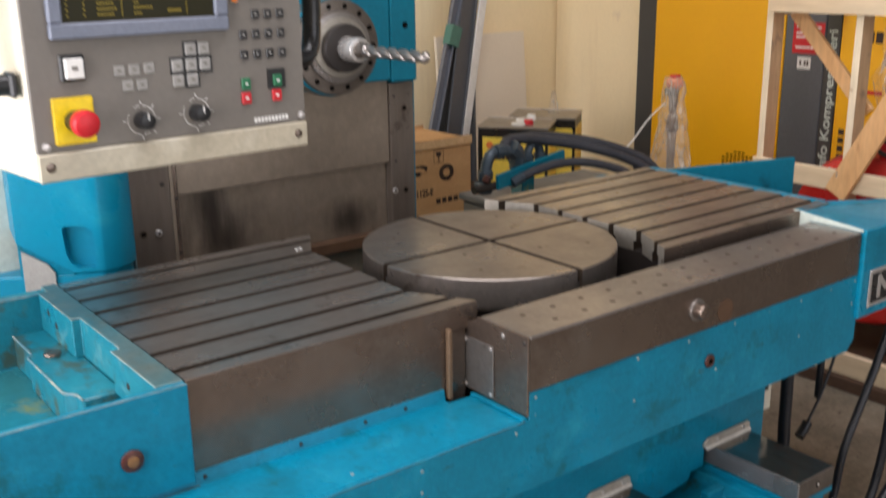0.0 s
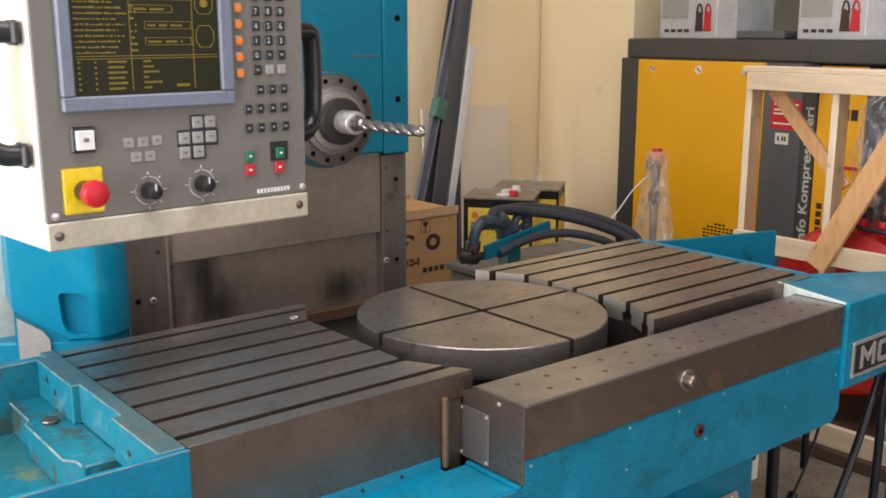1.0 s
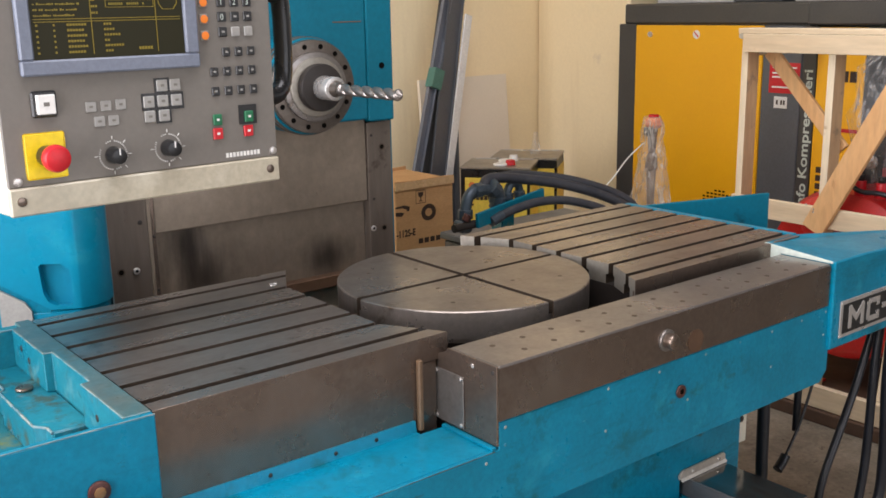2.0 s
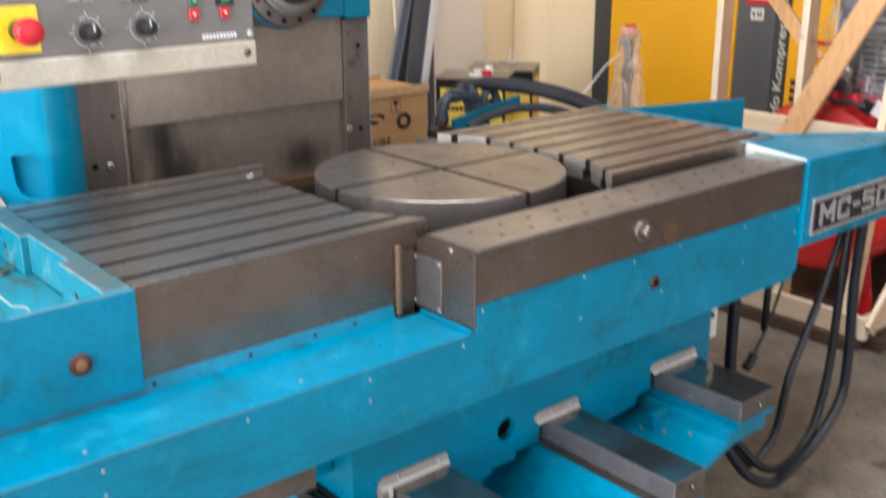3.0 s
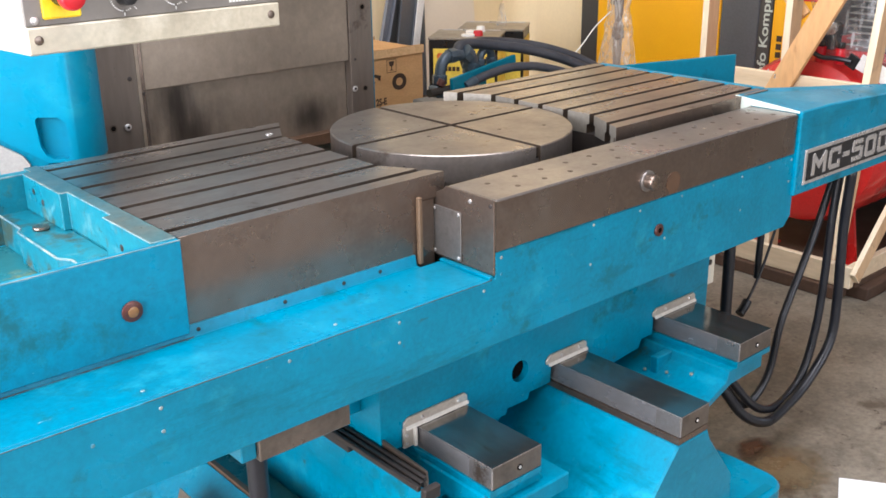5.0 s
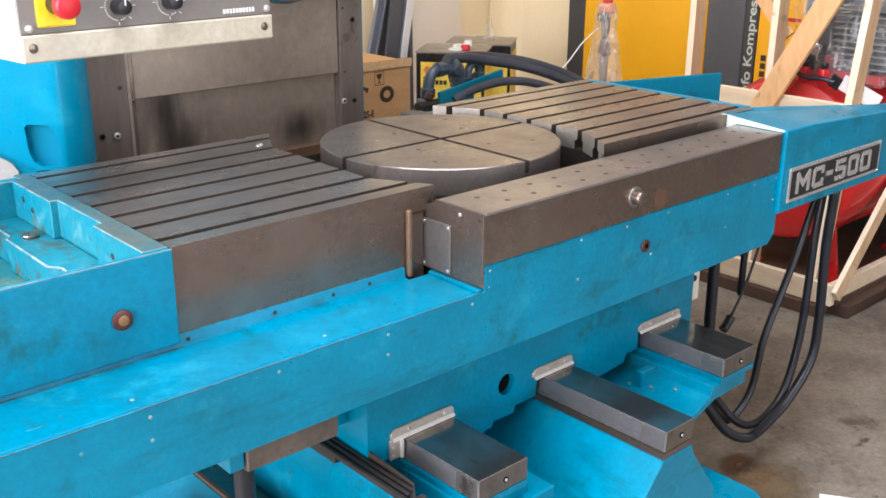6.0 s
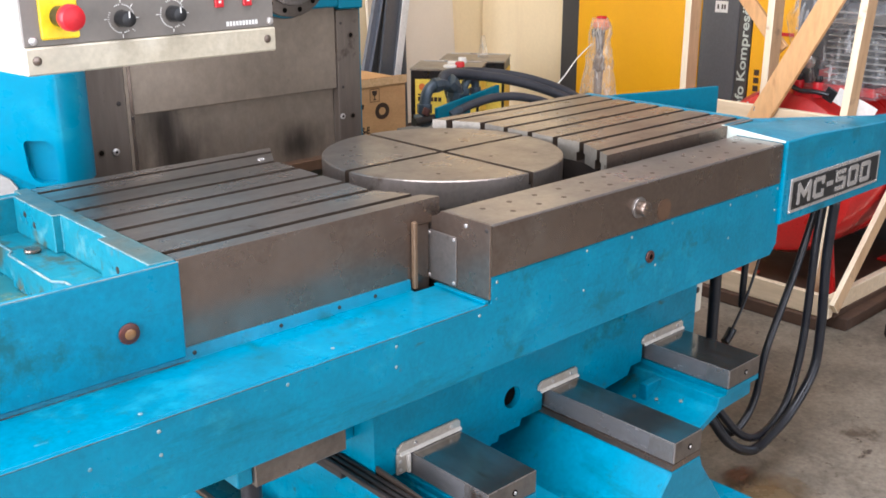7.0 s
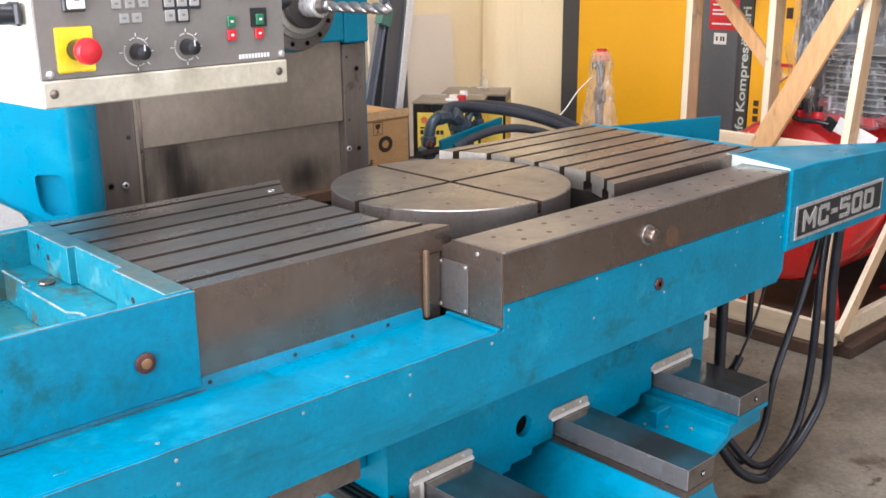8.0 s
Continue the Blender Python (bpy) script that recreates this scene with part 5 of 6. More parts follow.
for u, v in ((0.128, 0.060), (0.2, 0.0615)):
    dial = bmesh.new()
    for k in range(40):
        if k % 20 not in (14, 15, 16):
            a = 2 * math.pi * k / 40
            beam((PX + u + 0.0165 * math.cos(a), PY - 0.0004, PZ + v + 0.0165 * math.sin(a)), (PX + u + 0.0182 * math.cos(a), PY - 0.0004, PZ + v + 0.0182 * math.sin(a)), 0.002, 0.0006, dial)
    for a in (0, 1.57, 3.14, 4.71, 0.8, 5.5):
        beam((PX + u + 0.0195 * math.cos(a), PY - 0.0004, PZ + v + 0.0195 * math.sin(a)), (PX + u + 0.0235 * math.cos(a), PY - 0.0004, PZ + v + 0.0235 * math.sin(a)), 0.0015, 0.0006, dial)
    part("dial_scale", dial, WHITE, plate)
    knob = part("override_knob", cyl((PX + u, PY - 0.0002, PZ + v), (PX + u, PY - 0.021, PZ + v), 0.0108, seg=24, r2=0.0092, bevel=0.001), BLACKPLASTIC, plate, "", True)
    part("knob_mark", box(PX + u - 0.0008, PX + u + 0.0008, PY - 0.0216, PY - 0.0211, PZ + v + 0.002, PZ + v + 0.010), WHITE, knob)
mk = bmesh.new()
for i in range(10):
    box(PX + 0.281 + i * 0.0052, PX + 0.2848 + i * 0.0052, PY - 0.0004, PY - 0.0001, PZ + 0.0395, PZ + 0.0455, bm=mk)
part("maker_mark", mk, WHITE, plate, "white maker's mark")
for sx, x in ((-1, PX - 0.006), (1, PX + 0.36)):
    h = part("handle", tube([(x, PY + 0.028, PZ + 0.25), (x + sx * 0.03, PY + 0.038, PZ + 0.25), (x + sx * 0.044, PY + 0.044, PZ + 0.238), (x + sx * 0.044, PY + 0.044, PZ + 0.145),
                             (x + sx * 0.028, PY + 0.036, PZ + 0.115), (x, PY + 0.028, PZ + 0.112)], 0.0128, seg=12, smooth=3), BLACKPLASTIC, panel, "black angular grab handle", True)
    for z in (0.25, 0.112):
        part("handle_foot", box(x - sx * 0.001, x + sx * 0.008, PY + 0.014, PY + 0.042, PZ + z - 0.014, PZ + z + 0.014, 0.003), BLACKPLASTIC, h)
part("suspension_tube", cyl((PX + 0.18, PY + 0.1, PZ + PH), (PX + 0.18, PY + 0.1, 3.79), 0.03), CREAM, panel, "cream suspension tube", True)

panel.location = (-0.661, 0.065, 1.2545)
panel.rotation_euler[2] = radians(2.5)
panel.scale = (1.29, 1.29, 1.29)

# ---- cables and the floor beside the machine ----
def hose(name, pts, r, label, cat="hose", mat=BLACK):
    ob = solid(name, tube(pts, r), mat, label, cat)
    for f in ob.data.polygons:
        f.use_smooth = len(f.vertices) == 4
    return ob


hose("cable_loop", [(1.040, -0.415, 0.781), (1.062, -0.400, 0.620), (1.069, -0.400, 0.520), (1.079, -0.400, 0.394), (1.068, -0.400, 0.268), (0.977, -0.395, 0.172), (0.881, -0.390, 0.126), (0.795, -0.385, 0.110),
                    (0.705, -0.370, 0.158), (0.650, -0.340, 0.238), (0.592, -0.290, 0.352), (0.540, -0.220, 0.468)], 0.0135, "thick black cable looping below the table arm", "cable")
hose("cable_loop", [(1.060, -0.375, 0.781), (1.052, -0.370, 0.640), (1.050, -0.370, 0.468), (1.038, -0.370, 0.321), (0.995, -0.370, 0.193), (0.922, -0.370, 0.138), (0.840, -0.365, 0.125), (0.765, -0.355, 0.163), (0.700, -0.330, 0.243),
                    (0.618, -0.280, 0.373), (0.551, -0.220, 0.489)], 0.0115, "thick black cable looping below the table arm", "cable")
hose("cable_loop", [(1.090, -0.350, 0.781), (1.030, -0.340, 0.600), (0.974, -0.340, 0.497), (0.898, -0.340, 0.361), (0.865, -0.340, 0.228), (0.814, -0.335, 0.163), (0.760, -0.325, 0.153), (0.705, -0.300, 0.228), (0.630, -0.250, 0.363), (0.560, -0.200, 0.468)],
     0.0105, "thinner black cable looping below the table arm", "cable")
hose("hanging_cable", [(0.755, -0.25, 0.71), (0.759, -0.25, 0.56), (0.762, -0.25, 0.44), (0.758, -0.25, 0.36), (0.72, -0.22, 0.28), (0.63, -0.16, 0.26), (0.53, -0.1, 0.28), (0.44, -0.05, 0.30)], 0.0155, "black cable hanging beside the bed", "cable")
hose("thin_cable", [(1.10, -0.22, 0.80), (1.04, -0.22, 0.60), (0.98, -0.22, 0.465), (0.918, -0.22, 0.381)], 0.004, "thin black cable with a plug", "cable")
hose("cable_plug", [(0.9185, -0.22, 0.382), (0.906, -0.22, 0.367), (0.884, -0.22, 0.35)], 0.013, "black cable plug hanging on its lead", "plug")
hose("hanging_strap", [(1.02, -0.20, 0.80), (1.0, -0.20, 0.64), (0.99, -0.20, 0.54), (0.99, -0.20, 0.425)], 0.01, "short black hose end hanging below the table", "hose")
hose("drop_hose", [(-0.735, -0.35, 0.655), (-0.735, -0.352, 0.5), (-0.738, -0.355, 0.3), (-0.738, -0.355, 0.131)], 0.0175, "black hose running down into the chip trough")
solid("paper_sheet", prism([(0.765, -0.626), (0.88, -0.566), (0.944, -0.661), (0.975, -0.80), (0.90, -0.905)], "z", F + 0.001, F + 0.004), PAPER, "white paper sheet lying on the floor", "paper")
for cx, cy, rx, ry, lift, mat in ((0.80, -0.44, 0.19, 0.15, 0.0012, TANSTAIN), (0.85, -0.325, 0.085, 0.05, 0.002, OIL)):
    st = bmesh.new()
    st.faces.new([st.verts.new((rx * 1.05 * math.cos(2 * math.pi * k / 48), ry * 1.05 * math.sin(2 * math.pi * k / 48), 0)) for k in range(48)])
    ragged(mat, rx, ry)
    stain = tagged(part("oil_stain", st, mat), "rust-brown oil stain on the concrete", kind="structure")
    stain.location = (cx, cy, F + lift)

# ---- hydraulics behind the table ----
hyd = thing("hydraulic_manifold", (0.98, 0.98, F), "blue-grey pipe fittings on a teal bracket", "hydraulics")
part("bracket_plate", beam((0.833, 0.93, 0.845), (1.198, 0.99, 0.879), 0.014, 0.05, bevel=0.002), TEAL_SHADED, hyd, "teal bracket plate")
part("bracket_post", box(1.0, 1.06, 0.99, 1.05, F, 0.85, 0.004), TEAL_DARK, hyd)
part("pipe", tube([(0.828, 0.985, 0.80), (0.829, 0.985, 0.87), (0.843, 0.985, 0.918), (0.876, 0.985, 0.938), (0.93, 0.985, 0.932)], 0.0195), BLUECAST, hyd, "blue-grey elbow pipe", True)
part("pipe", tube([(0.955, 0.985, 0.94), (0.972, 0.985, 0.92), (0.982, 0.99, 0.895), (0.978, 1.0, 0.86)], 0.025), BLUECAST, hyd, "", True)
part("pipe", tube([(1.06, 1.03, 0.85), (1.062, 1.03, 0.905), (1.085, 1.03, 0.93), (1.115, 1.03, 0.915), (1.12, 1.03, 0.86)], 0.015), BLUECAST, hyd, "", True)
for p, q, r in (((0.828, 0.985, 0.845), (0.829, 0.985, 0.878), 0.026), ((0.868, 0.985, 0.936), (0.90, 0.985, 0.936), 0.026), ((0.942, 0.985, 0.945), (0.965, 0.985, 0.925), 0.031),
                ((0.984, 0.99, 0.905), (0.981, 0.995, 0.878), 0.031), ((1.061, 1.03, 0.875), (1.062, 1.03, 0.9), 0.021), ((1.117, 1.03, 0.9), (1.12, 1.03, 0.873), 0.021)):
    part("pipe_nut", cyl(p, q, r, seg=8, bevel=0.003), BLUECAST, hyd)
part("valve_knob", cyl((0.803, 0.955, 0.846), (0.812, 0.95, 0.868), 0.014, seg=12, bevel=0.003), OXIDE, hyd, "rusty red valve knob")
part("valve_body", box(0.785, 0.835, 0.95, 1.0, 0.805, 0.845, 0.006), BLUECAST, hyd)
part("valve_stem", cyl((0.75, 0.95, 0.828), (0.85, 0.955, 0.83), 0.014, seg=16), DARKSTEEL, hyd, "", True)
part("hose_ferrule", cyl((0.90, 0.935, 0.832), (0.952, 0.938, 0.847), 0.018, seg=16), BLUECAST, hyd, "grey hose ferrule", True)
hose("hydraulic_hose", [(0.918, 0.99, 0.915), (0.925, 1.0, 0.945), (0.965, 1.015, 0.963), (1.08, 1.02, 0.95), (1.28, 0.98, 0.91), (1.44, 0.93, 0.855), (1.54, 0.9, 0.80), (1.60, 0.88, 0.726)], 0.0185, "thick dusty black hydraulic hose arching over", mat=DUSTYRUBBER)
hose("hydraulic_hose", [(1.04, 1.07, 0.85), (1.03, 1.08, 0.91), (1.07, 1.07, 0.95), (1.18, 1.05, 0.945), (1.34, 1.0, 0.915), (1.50, 0.95, 0.86), (1.6, 0.92, 0.80), (1.62, 0.9, 0.726)], 0.0175, "thick dusty black hydraulic hose arching over", mat=DUSTYRUBBER)
hose("hydraulic_hose", [(0.948, 0.937, 0.846), (1.01, 0.93, 0.862), (1.12, 0.92, 0.875), (1.25, 0.90, 0.862), (1.40, 0.87, 0.81), (1.50, 0.87, 0.726)], 0.0155, "dusty black hydraulic hose in front of the bracket", mat=DUSTYRUBBER)
pump = thing("hydraulic_power_pack", (1.2, 1.15, F), "slate grey hydraulic power pack", "hydraulics")
part("reservoir", box(0.98, 1.62, 0.86, 1.3, F, 0.70, 0.01), SLATE, pump, "slate grey reservoir")
part("lid", box(0.97, 1.63, 0.85, 1.31, 0.7002, 0.725, 0.004), SLATE, pump)
part("valve_block", box(1.10, 1.22, 0.86, 0.92, 0.7255, 0.79, 0.004), TEAL_SHADED, pump, "teal valve block")
part("hand_lever", tube([(1.22, 0.89, 0.785), (1.28, 0.88, 0.805), (1.34, 0.87, 0.79)], 0.012), TEAL, pump, "", True)

# ---- wall side: cartons, oil cans, boards ----
carton = thing("cardboard_carton", (1.1, 1.78, F), "brown cardboard carton with printed marks", "carton")
part("carton_body", box(0.955, 1.255, 1.617, 1.95, F, 0.816, 0.004), CARD, carton, "brown cardboard body")
part("carton_flap", prism([(0.955, 0.80), (1.255, 0.80), (1.256, 0.830), (1.20, 0.832), (1.05, 0.831), (0.952, 0.835)], "y", 1.612, 1.6165), CARD, carton, "raised torn top flap")
part("packing_tape", box(0.956, 1.2555, 1.6105, 1.6118, 0.798, 0.8285), TAPE, carton, "shiny tan packing tape")
part("carton_flap", prism([(0.955, 0.80), (1.255, 0.80), (1.255, 0.83), (0.96, 0.82)], "y", 1.946, 1.951), CARD, carton)
letters("printed_letters", "O", 0.08, Matrix.Translation((1.088, 1.6163, 0.668)) @ pose(0, 0, 0, 90, 0, 0), INK, carton, 0.0003, 1.1, "", 0.005)
letters("printed_letters", "-112S-E", 0.038, Matrix.Translation((0.958, 1.6163, 0.613)) @ pose(0, 0, 0, 90, 0, 0), INK, carton, 0.0003, 0.82, "", 0.0012)
part("torn_flap", prism([(0.957, 0.715), (0.985, 0.712), (1.01, 0.705), (1.012, 0.72), (0.99, 0.728), (0.957, 0.728)], "y", 1.6148, 1.6154), CARD, carton, "torn paper flap")
part("torn_patch", prism([(0.957, 0.735), (1.0, 0.738), (1.028, 0.73), (1.024, 0.712), (1.01, 0.715), (0.985, 0.695), (0.957, 0.70)], "y", 1.6155, 1.6168), INK, carton, "dark torn hand hole")
GX, GZ = 1.085, 0.762
gl = prism([(GX + u, GZ + v) for u, v in ((-0.014, 0.018), (0.014, 0.018), (0.011, 0.003), (0.002, -0.003), (0.002, -0.014), (0.011, -0.018), (-0.011, -0.018), (-0.002, -0.014), (-0.002, -0.003), (-0.011, 0.003))],
           "y", 1.6158, 1.6168)
part("fragile_mark", gl, INK, carton, "printed goblet mark")
fr = bmesh.new()
for a in ((-0.025, 0.025, 0.024, 0.0262), (-0.025, 0.025, -0.0262, -0.024), (-0.025, -0.0232, -0.024, 0.024), (0.0232, 0.025, -0.024, 0.024)):
    box(GX + a[0], GX + a[1], 1.6158, 1.6168, GZ + a[2], GZ + a[3], bm=fr)
part("mark_frame", fr, INK, carton)
br = bmesh.new()
for i in range(4):
    box(1.07 + i * 0.03, 1.092 + i * 0.03, 1.6158, 1.6168, 0.575, 0.595, bm=br)
part("printed_bars", br, INK, carton)
carton.location += Vector((0.045, 0.018, 0))
carton.scale[2] = 1.04

stand = solid("pallet_stack", box(1.55, 2.3, 1.68, 2.4, F, 0.46, 0.01), DARKWOOD, "dark wooden pallet stack under the oil cans", "pallet")


def oil_can(at, turn, w, d, h, label):
    c = thing("oil_can", at, label, "oil can", "square oil cans")
    c.rotation_euler[2] = radians(turn)
    x0, y0, z0 = at
    part("can_body", box(x0, x0 + w, y0, y0 + d, z0, z0 + h - 0.012, 0.004), BLACKPLASTIC, c, "black painted sheet body")
    lid = part("can_lid", box(x0 - 0.003, x0 + w + 0.003, y0 - 0.003, y0 + d + 0.003, z0 + h - 0.0118, z0 + h, 0.003), TIN, c, "bare tin lid")
    part("lid_seam", box(x0 + 0.02, x0 + w - 0.02, y0 + d - 0.02, y0 + d - 0.012, z0 + h, z0 + h + 0.004), CHROME, lid)
    for face in (0, 1):
        if face:
            lab = part("can_label", box(x0 + w + 0.0002, x0 + w + 0.003, y0 + 0.01, y0 + d - 0.01, z0 + 0.03, z0 + h - 0.05), LABEL, c)
            continue
        lab = part("can_label", box(x0 + 0.022, x0 + w - 0.012, y0 - 0.0032, y0 - 0.0002, z0 + 0.03, z0 + h - 0.05), LABEL, c, "yellow paper label")
        part("label_badge", cyl((x0 + 0.055, y0 - 0.0032, z0 + h - 0.085), (x0 + 0.055, y0 - 0.0045, z0 + h - 0.085), 0.016, seg=16), ORANGEP, lab)
        for u0, u1, v0, v1 in [(0.035, 0.06, 0.124, 0.118)] + [(0.035 + i * 0.019, 0.05 + i * 0.019, 0.152, 0.132) for i in range(6)] + [(0.035, 0.062, 0.18, 0.17)]:
            part("label_print", box(x0 + u0, x0 + u1, y0 - 0.0045, y0 - 0.0034, z0 + h - v0, z0 + h - v1), INK, lab)
    return c


oil_can((1.586, 1.934, 0.46), -52, 0.32, 0.267, 0.372, "black and yellow square oil can with tin lid")
oil_can((1.875, 2.052, 0.46), -52, 0.32, 0.267, 0.372, "black and yellow square oil can standing behind")
solid("screw_lid", cyl((1.811, 1.881, 0.832), (1.811, 1.881, 0.847), 0.03, bevel=0.003), WHITE, "white plastic screw lid lying on the oil can", "lid")
solid("screw_lid", cyl((1.736, 1.828, 0.832), (1.736, 1.828, 0.8427), 0.032, bevel=0.003), WHITE, "white plastic screw lid lying on the oil can", "lid")
solid("pouring_spout", cyl((1.886, 1.902, 0.832), (1.886, 1.902, 0.858), 0.022, r2=0.019), WHITE, "white plastic pouring spout on the oil can", "spout")
solid("red_funnel", cyl((1.779, 1.806, 0.8322), (1.779, 1.806, 0.856), 0.024, r2=0.02, bevel=0.003), REDKEY, "small red plastic funnel on the oil can", "funnel")
solid("clear_bottle", cyl((2.111, 1.988, 0.832), (2.111, 1.988, 0.9369), 0.028, r2=0.01), FILM, "small clear plastic bottle on the oil can", "bottle")

def lean(x, slope, w, d, mat, label, back=0.0):
    """A channel that leans on the wall; x is where it stands at a height of one metre."""
    at, top = Vector((x - slope * 1.02, 2.28 + back, F)), Vector((x + slope * 1.55, 2.58 + back, 2.55))
    p = thing("steel_profile", at, label, "profile", "leaning profiles")
    part("profile_web", beam(at, top, w, 0.006, up=(0.2, -1, 0.3)), mat, p)
    for side in (-1, 1):
        e = Vector((side * (w / 2 - 0.003), -d / 2, 0))
        part("profile_flange", beam(at + e, top + e, 0.006, d, up=(0.2, -1, 0.3)), mat, p)
    return p


first = lean(1.745, 0.345, 0.052, 0.02, BLUEGREY, "long blue-grey steel profile leaning on the wall")
part("tape", beam((1.80, 2.40, 1.15), (1.835, 2.41, 1.24), 0.066, 0.05, up=(0.2, -1, 0.3)), MINT, first, "green tape wrap")
lean(1.79, 0.29, 0.08, 0.012, ANTHRACITE, "long dark steel profile leaning behind the others", 0.022)
lean(1.852, 0.25, 0.1, 0.012, SLATE, "long slate grey steel profile leaning on the wall", -0.012)
white = thing("white_strip", (1.648, 2.265, F), "white plastic edge strip leaning on the wall", "strip")
part("strip_body", beam((1.648, 2.265, F), (2.068, 2.44, 1.50), 0.05, 0.012, bevel=0.002, up=(0.2, -1, 0.3)), WHITE, white)
short = thing("short_angle", (1.86, 2.33, F), "short slate grey angle steel leaning on the wall", "profile")
part("angle_web", beam((1.86, 2.33, F), (1.935, 2.42, 0.87), 0.055, 0.01, up=(0.2, -1, 0.3)), SLATE, short)
part("angle_leg", beam((1.885, 2.318, F), (1.958, 2.425, 1.057), 0.012, 0.03, up=(0.2, -1, 0.3)), SLATE, short)
solid("white_board", beam((2.155, 2.50, F), (2.155, 2.598, 1.176), 0.60, 0.02, up=(0, -1, 0)), BOARD, "off-white board leaning on the wall", "board")
solid("grey_cabinet", box(-1.6, -0.72, 0.705, 1.3, F, 1.18, 0.01), PALE, "pale green-grey switch cabinet beside the column", "cabinet")

# ---- yellow compressor cabinet ----
KX = 2.65
cab = thing("compressor_cabinet", (3.2, 1.45, F), "yellow and anthracite compressor cabinet", "compressor")
part("cabinet_body", box(KX + 0.0605, 4.1, 0.905, 1.932, F, 1.42, 0.006), ANTHRACITE, cab, "anthracite sheet body")
part("front_frame", box(KX + 0.004, KX + 0.06, 0.905, 1.8595, F, 1.42), ANTHRACITE, cab)
part("cabinet_top", box(KX - 0.01, 4.12, 0.895, 1.936, 1.4205, 1.515, 0.008), ANTHRACITE, cab, "anthracite top band")
door = part("door", box(KX - 0.012, KX + 0.0036, 1.125, 1.856, F + 0.08, 1.415, 0.004), YELLOW, cab, "bright yellow door panel")
part("corner_post", box(KX - 0.008, KX + 0.06, 1.860, 1.970, F, 1.42, 0.004), ANTHRACITE, cab, "dark corner post")
for y in (1.762, 1.231):
    part("door_lock", cyl((KX - 0.012, y, 1.372), (KX - 0.02, y, 1.372), 0.014, seg=16), CHROME, door, "", True)
part("warning_sticker", cyl((KX - 0.0121, 1.486, 1.374), (KX - 0.013, 1.486, 1.374), 0.02, seg=20), WHITE, door)
part("sticker_ring", beam((KX - 0.0135, 1.474, 1.362), (KX - 0.0135, 1.498, 1.386), 0.001, 0.006), REDKEY, door)
vent = bmesh.new()
for i in range(9):
    for j in range(7):
        yy, zz = 1.31 + i * 0.022 - 0.09, 0.56 + j * 0.016
        if (i - 4) ** 2 / 20 + (j - 3) ** 2 / 11 < 1:
            box(KX - 0.0128, KX - 0.0121, yy, yy + 0.015, zz, zz + 0.008, bm=vent)
part("vent_slots", vent, HOLE, door, "punched vent slots")
gp = part("grey_panel", box(KX - 0.012, KX + 0.0036, 0.925, 1.12, F + 0.08, 1.415, 0.004), SLATE, cab, "slate grey front panel")
tp = part("text_panel", box(KX - 0.014, KX + 0.0036, 0.857, 0.921, F + 0.08, 1.415, 0.003), ANTHRACITE, cab, "dark band with pale lettering")
for word, z, n in (("Trafo", 0.585, 0.165), ("Kompres\u00f6rleri", 0.77, 0.46)):
    letters("band_word", word, 0.058, Matrix.Translation((KX - 0.0145, 0.869, z)) @ pose(0, 0, 0, 90, 0, -90) @ pose(0, 0, 0, 0, 0, 90), PALE, tp, 0.0005, 1.0, "", 0.001, n)
part("red_label", box(KX - 0.014, KX - 0.0121, 0.93, 1.08, 1.13, 1.26), REDKEY, gp, "red printed label")
for z in (1.236, 1.212, 1.195, 1.152):
    part("label_bar", box(KX - 0.0145, KX - 0.0141, 0.945 + 0.02 * (z < 1.2), 1.065, z, z + 0.007), WHITE, gp)
part("white_tag", box(KX - 0.014, KX - 0.0121, 0.985, 1.05, 1.065, 1.115), WHITE, gp, "white paper tag")
for y in (0.995, 1.008, 1.03):
    part("tag_print", box(KX - 0.0145, KX - 0.0141, y, y + 0.009, 1.08, 1.10), INK, gp)
second = thing("small_compressor", (2.9, 0.7, F), "yellow sheet-metal compressor beside the dark band", "compressor")
part("machine_body", box(2.653, 3.1, 0.64, 0.895, F, 1.40, 0.006), ANTHRACITE, second, "dark sheet body")
part("side_sheet", box(2.64, 2.652, 0.64, 0.854, F + 0.02, 1.41, 0.003), YELLOW, second, "yellow sheet-metal side")
for i in range(3):
    part("dark_mark", box(2.6375, 2.6398, 0.745 - i * 0.038, 0.775 - i * 0.038, 1.19, 1.235), INK, second)
for i in range(4):
    part("dark_mark", box(2.6375, 2.6398, 0.80, 0.825, 0.70 + i * 0.035, 0.725 + i * 0.035), INK, second)
part("red_stripe", box(2.6375, 2.6398, 0.65, 0.78, 0.985, 1.0), REDKEY, second)
solid("dark_machine", box(3.12, 3.9, -0.6, 0.62, F, 1.40, 0.01), ANTHRACITE, "dark machine behind the crate", "compressor")


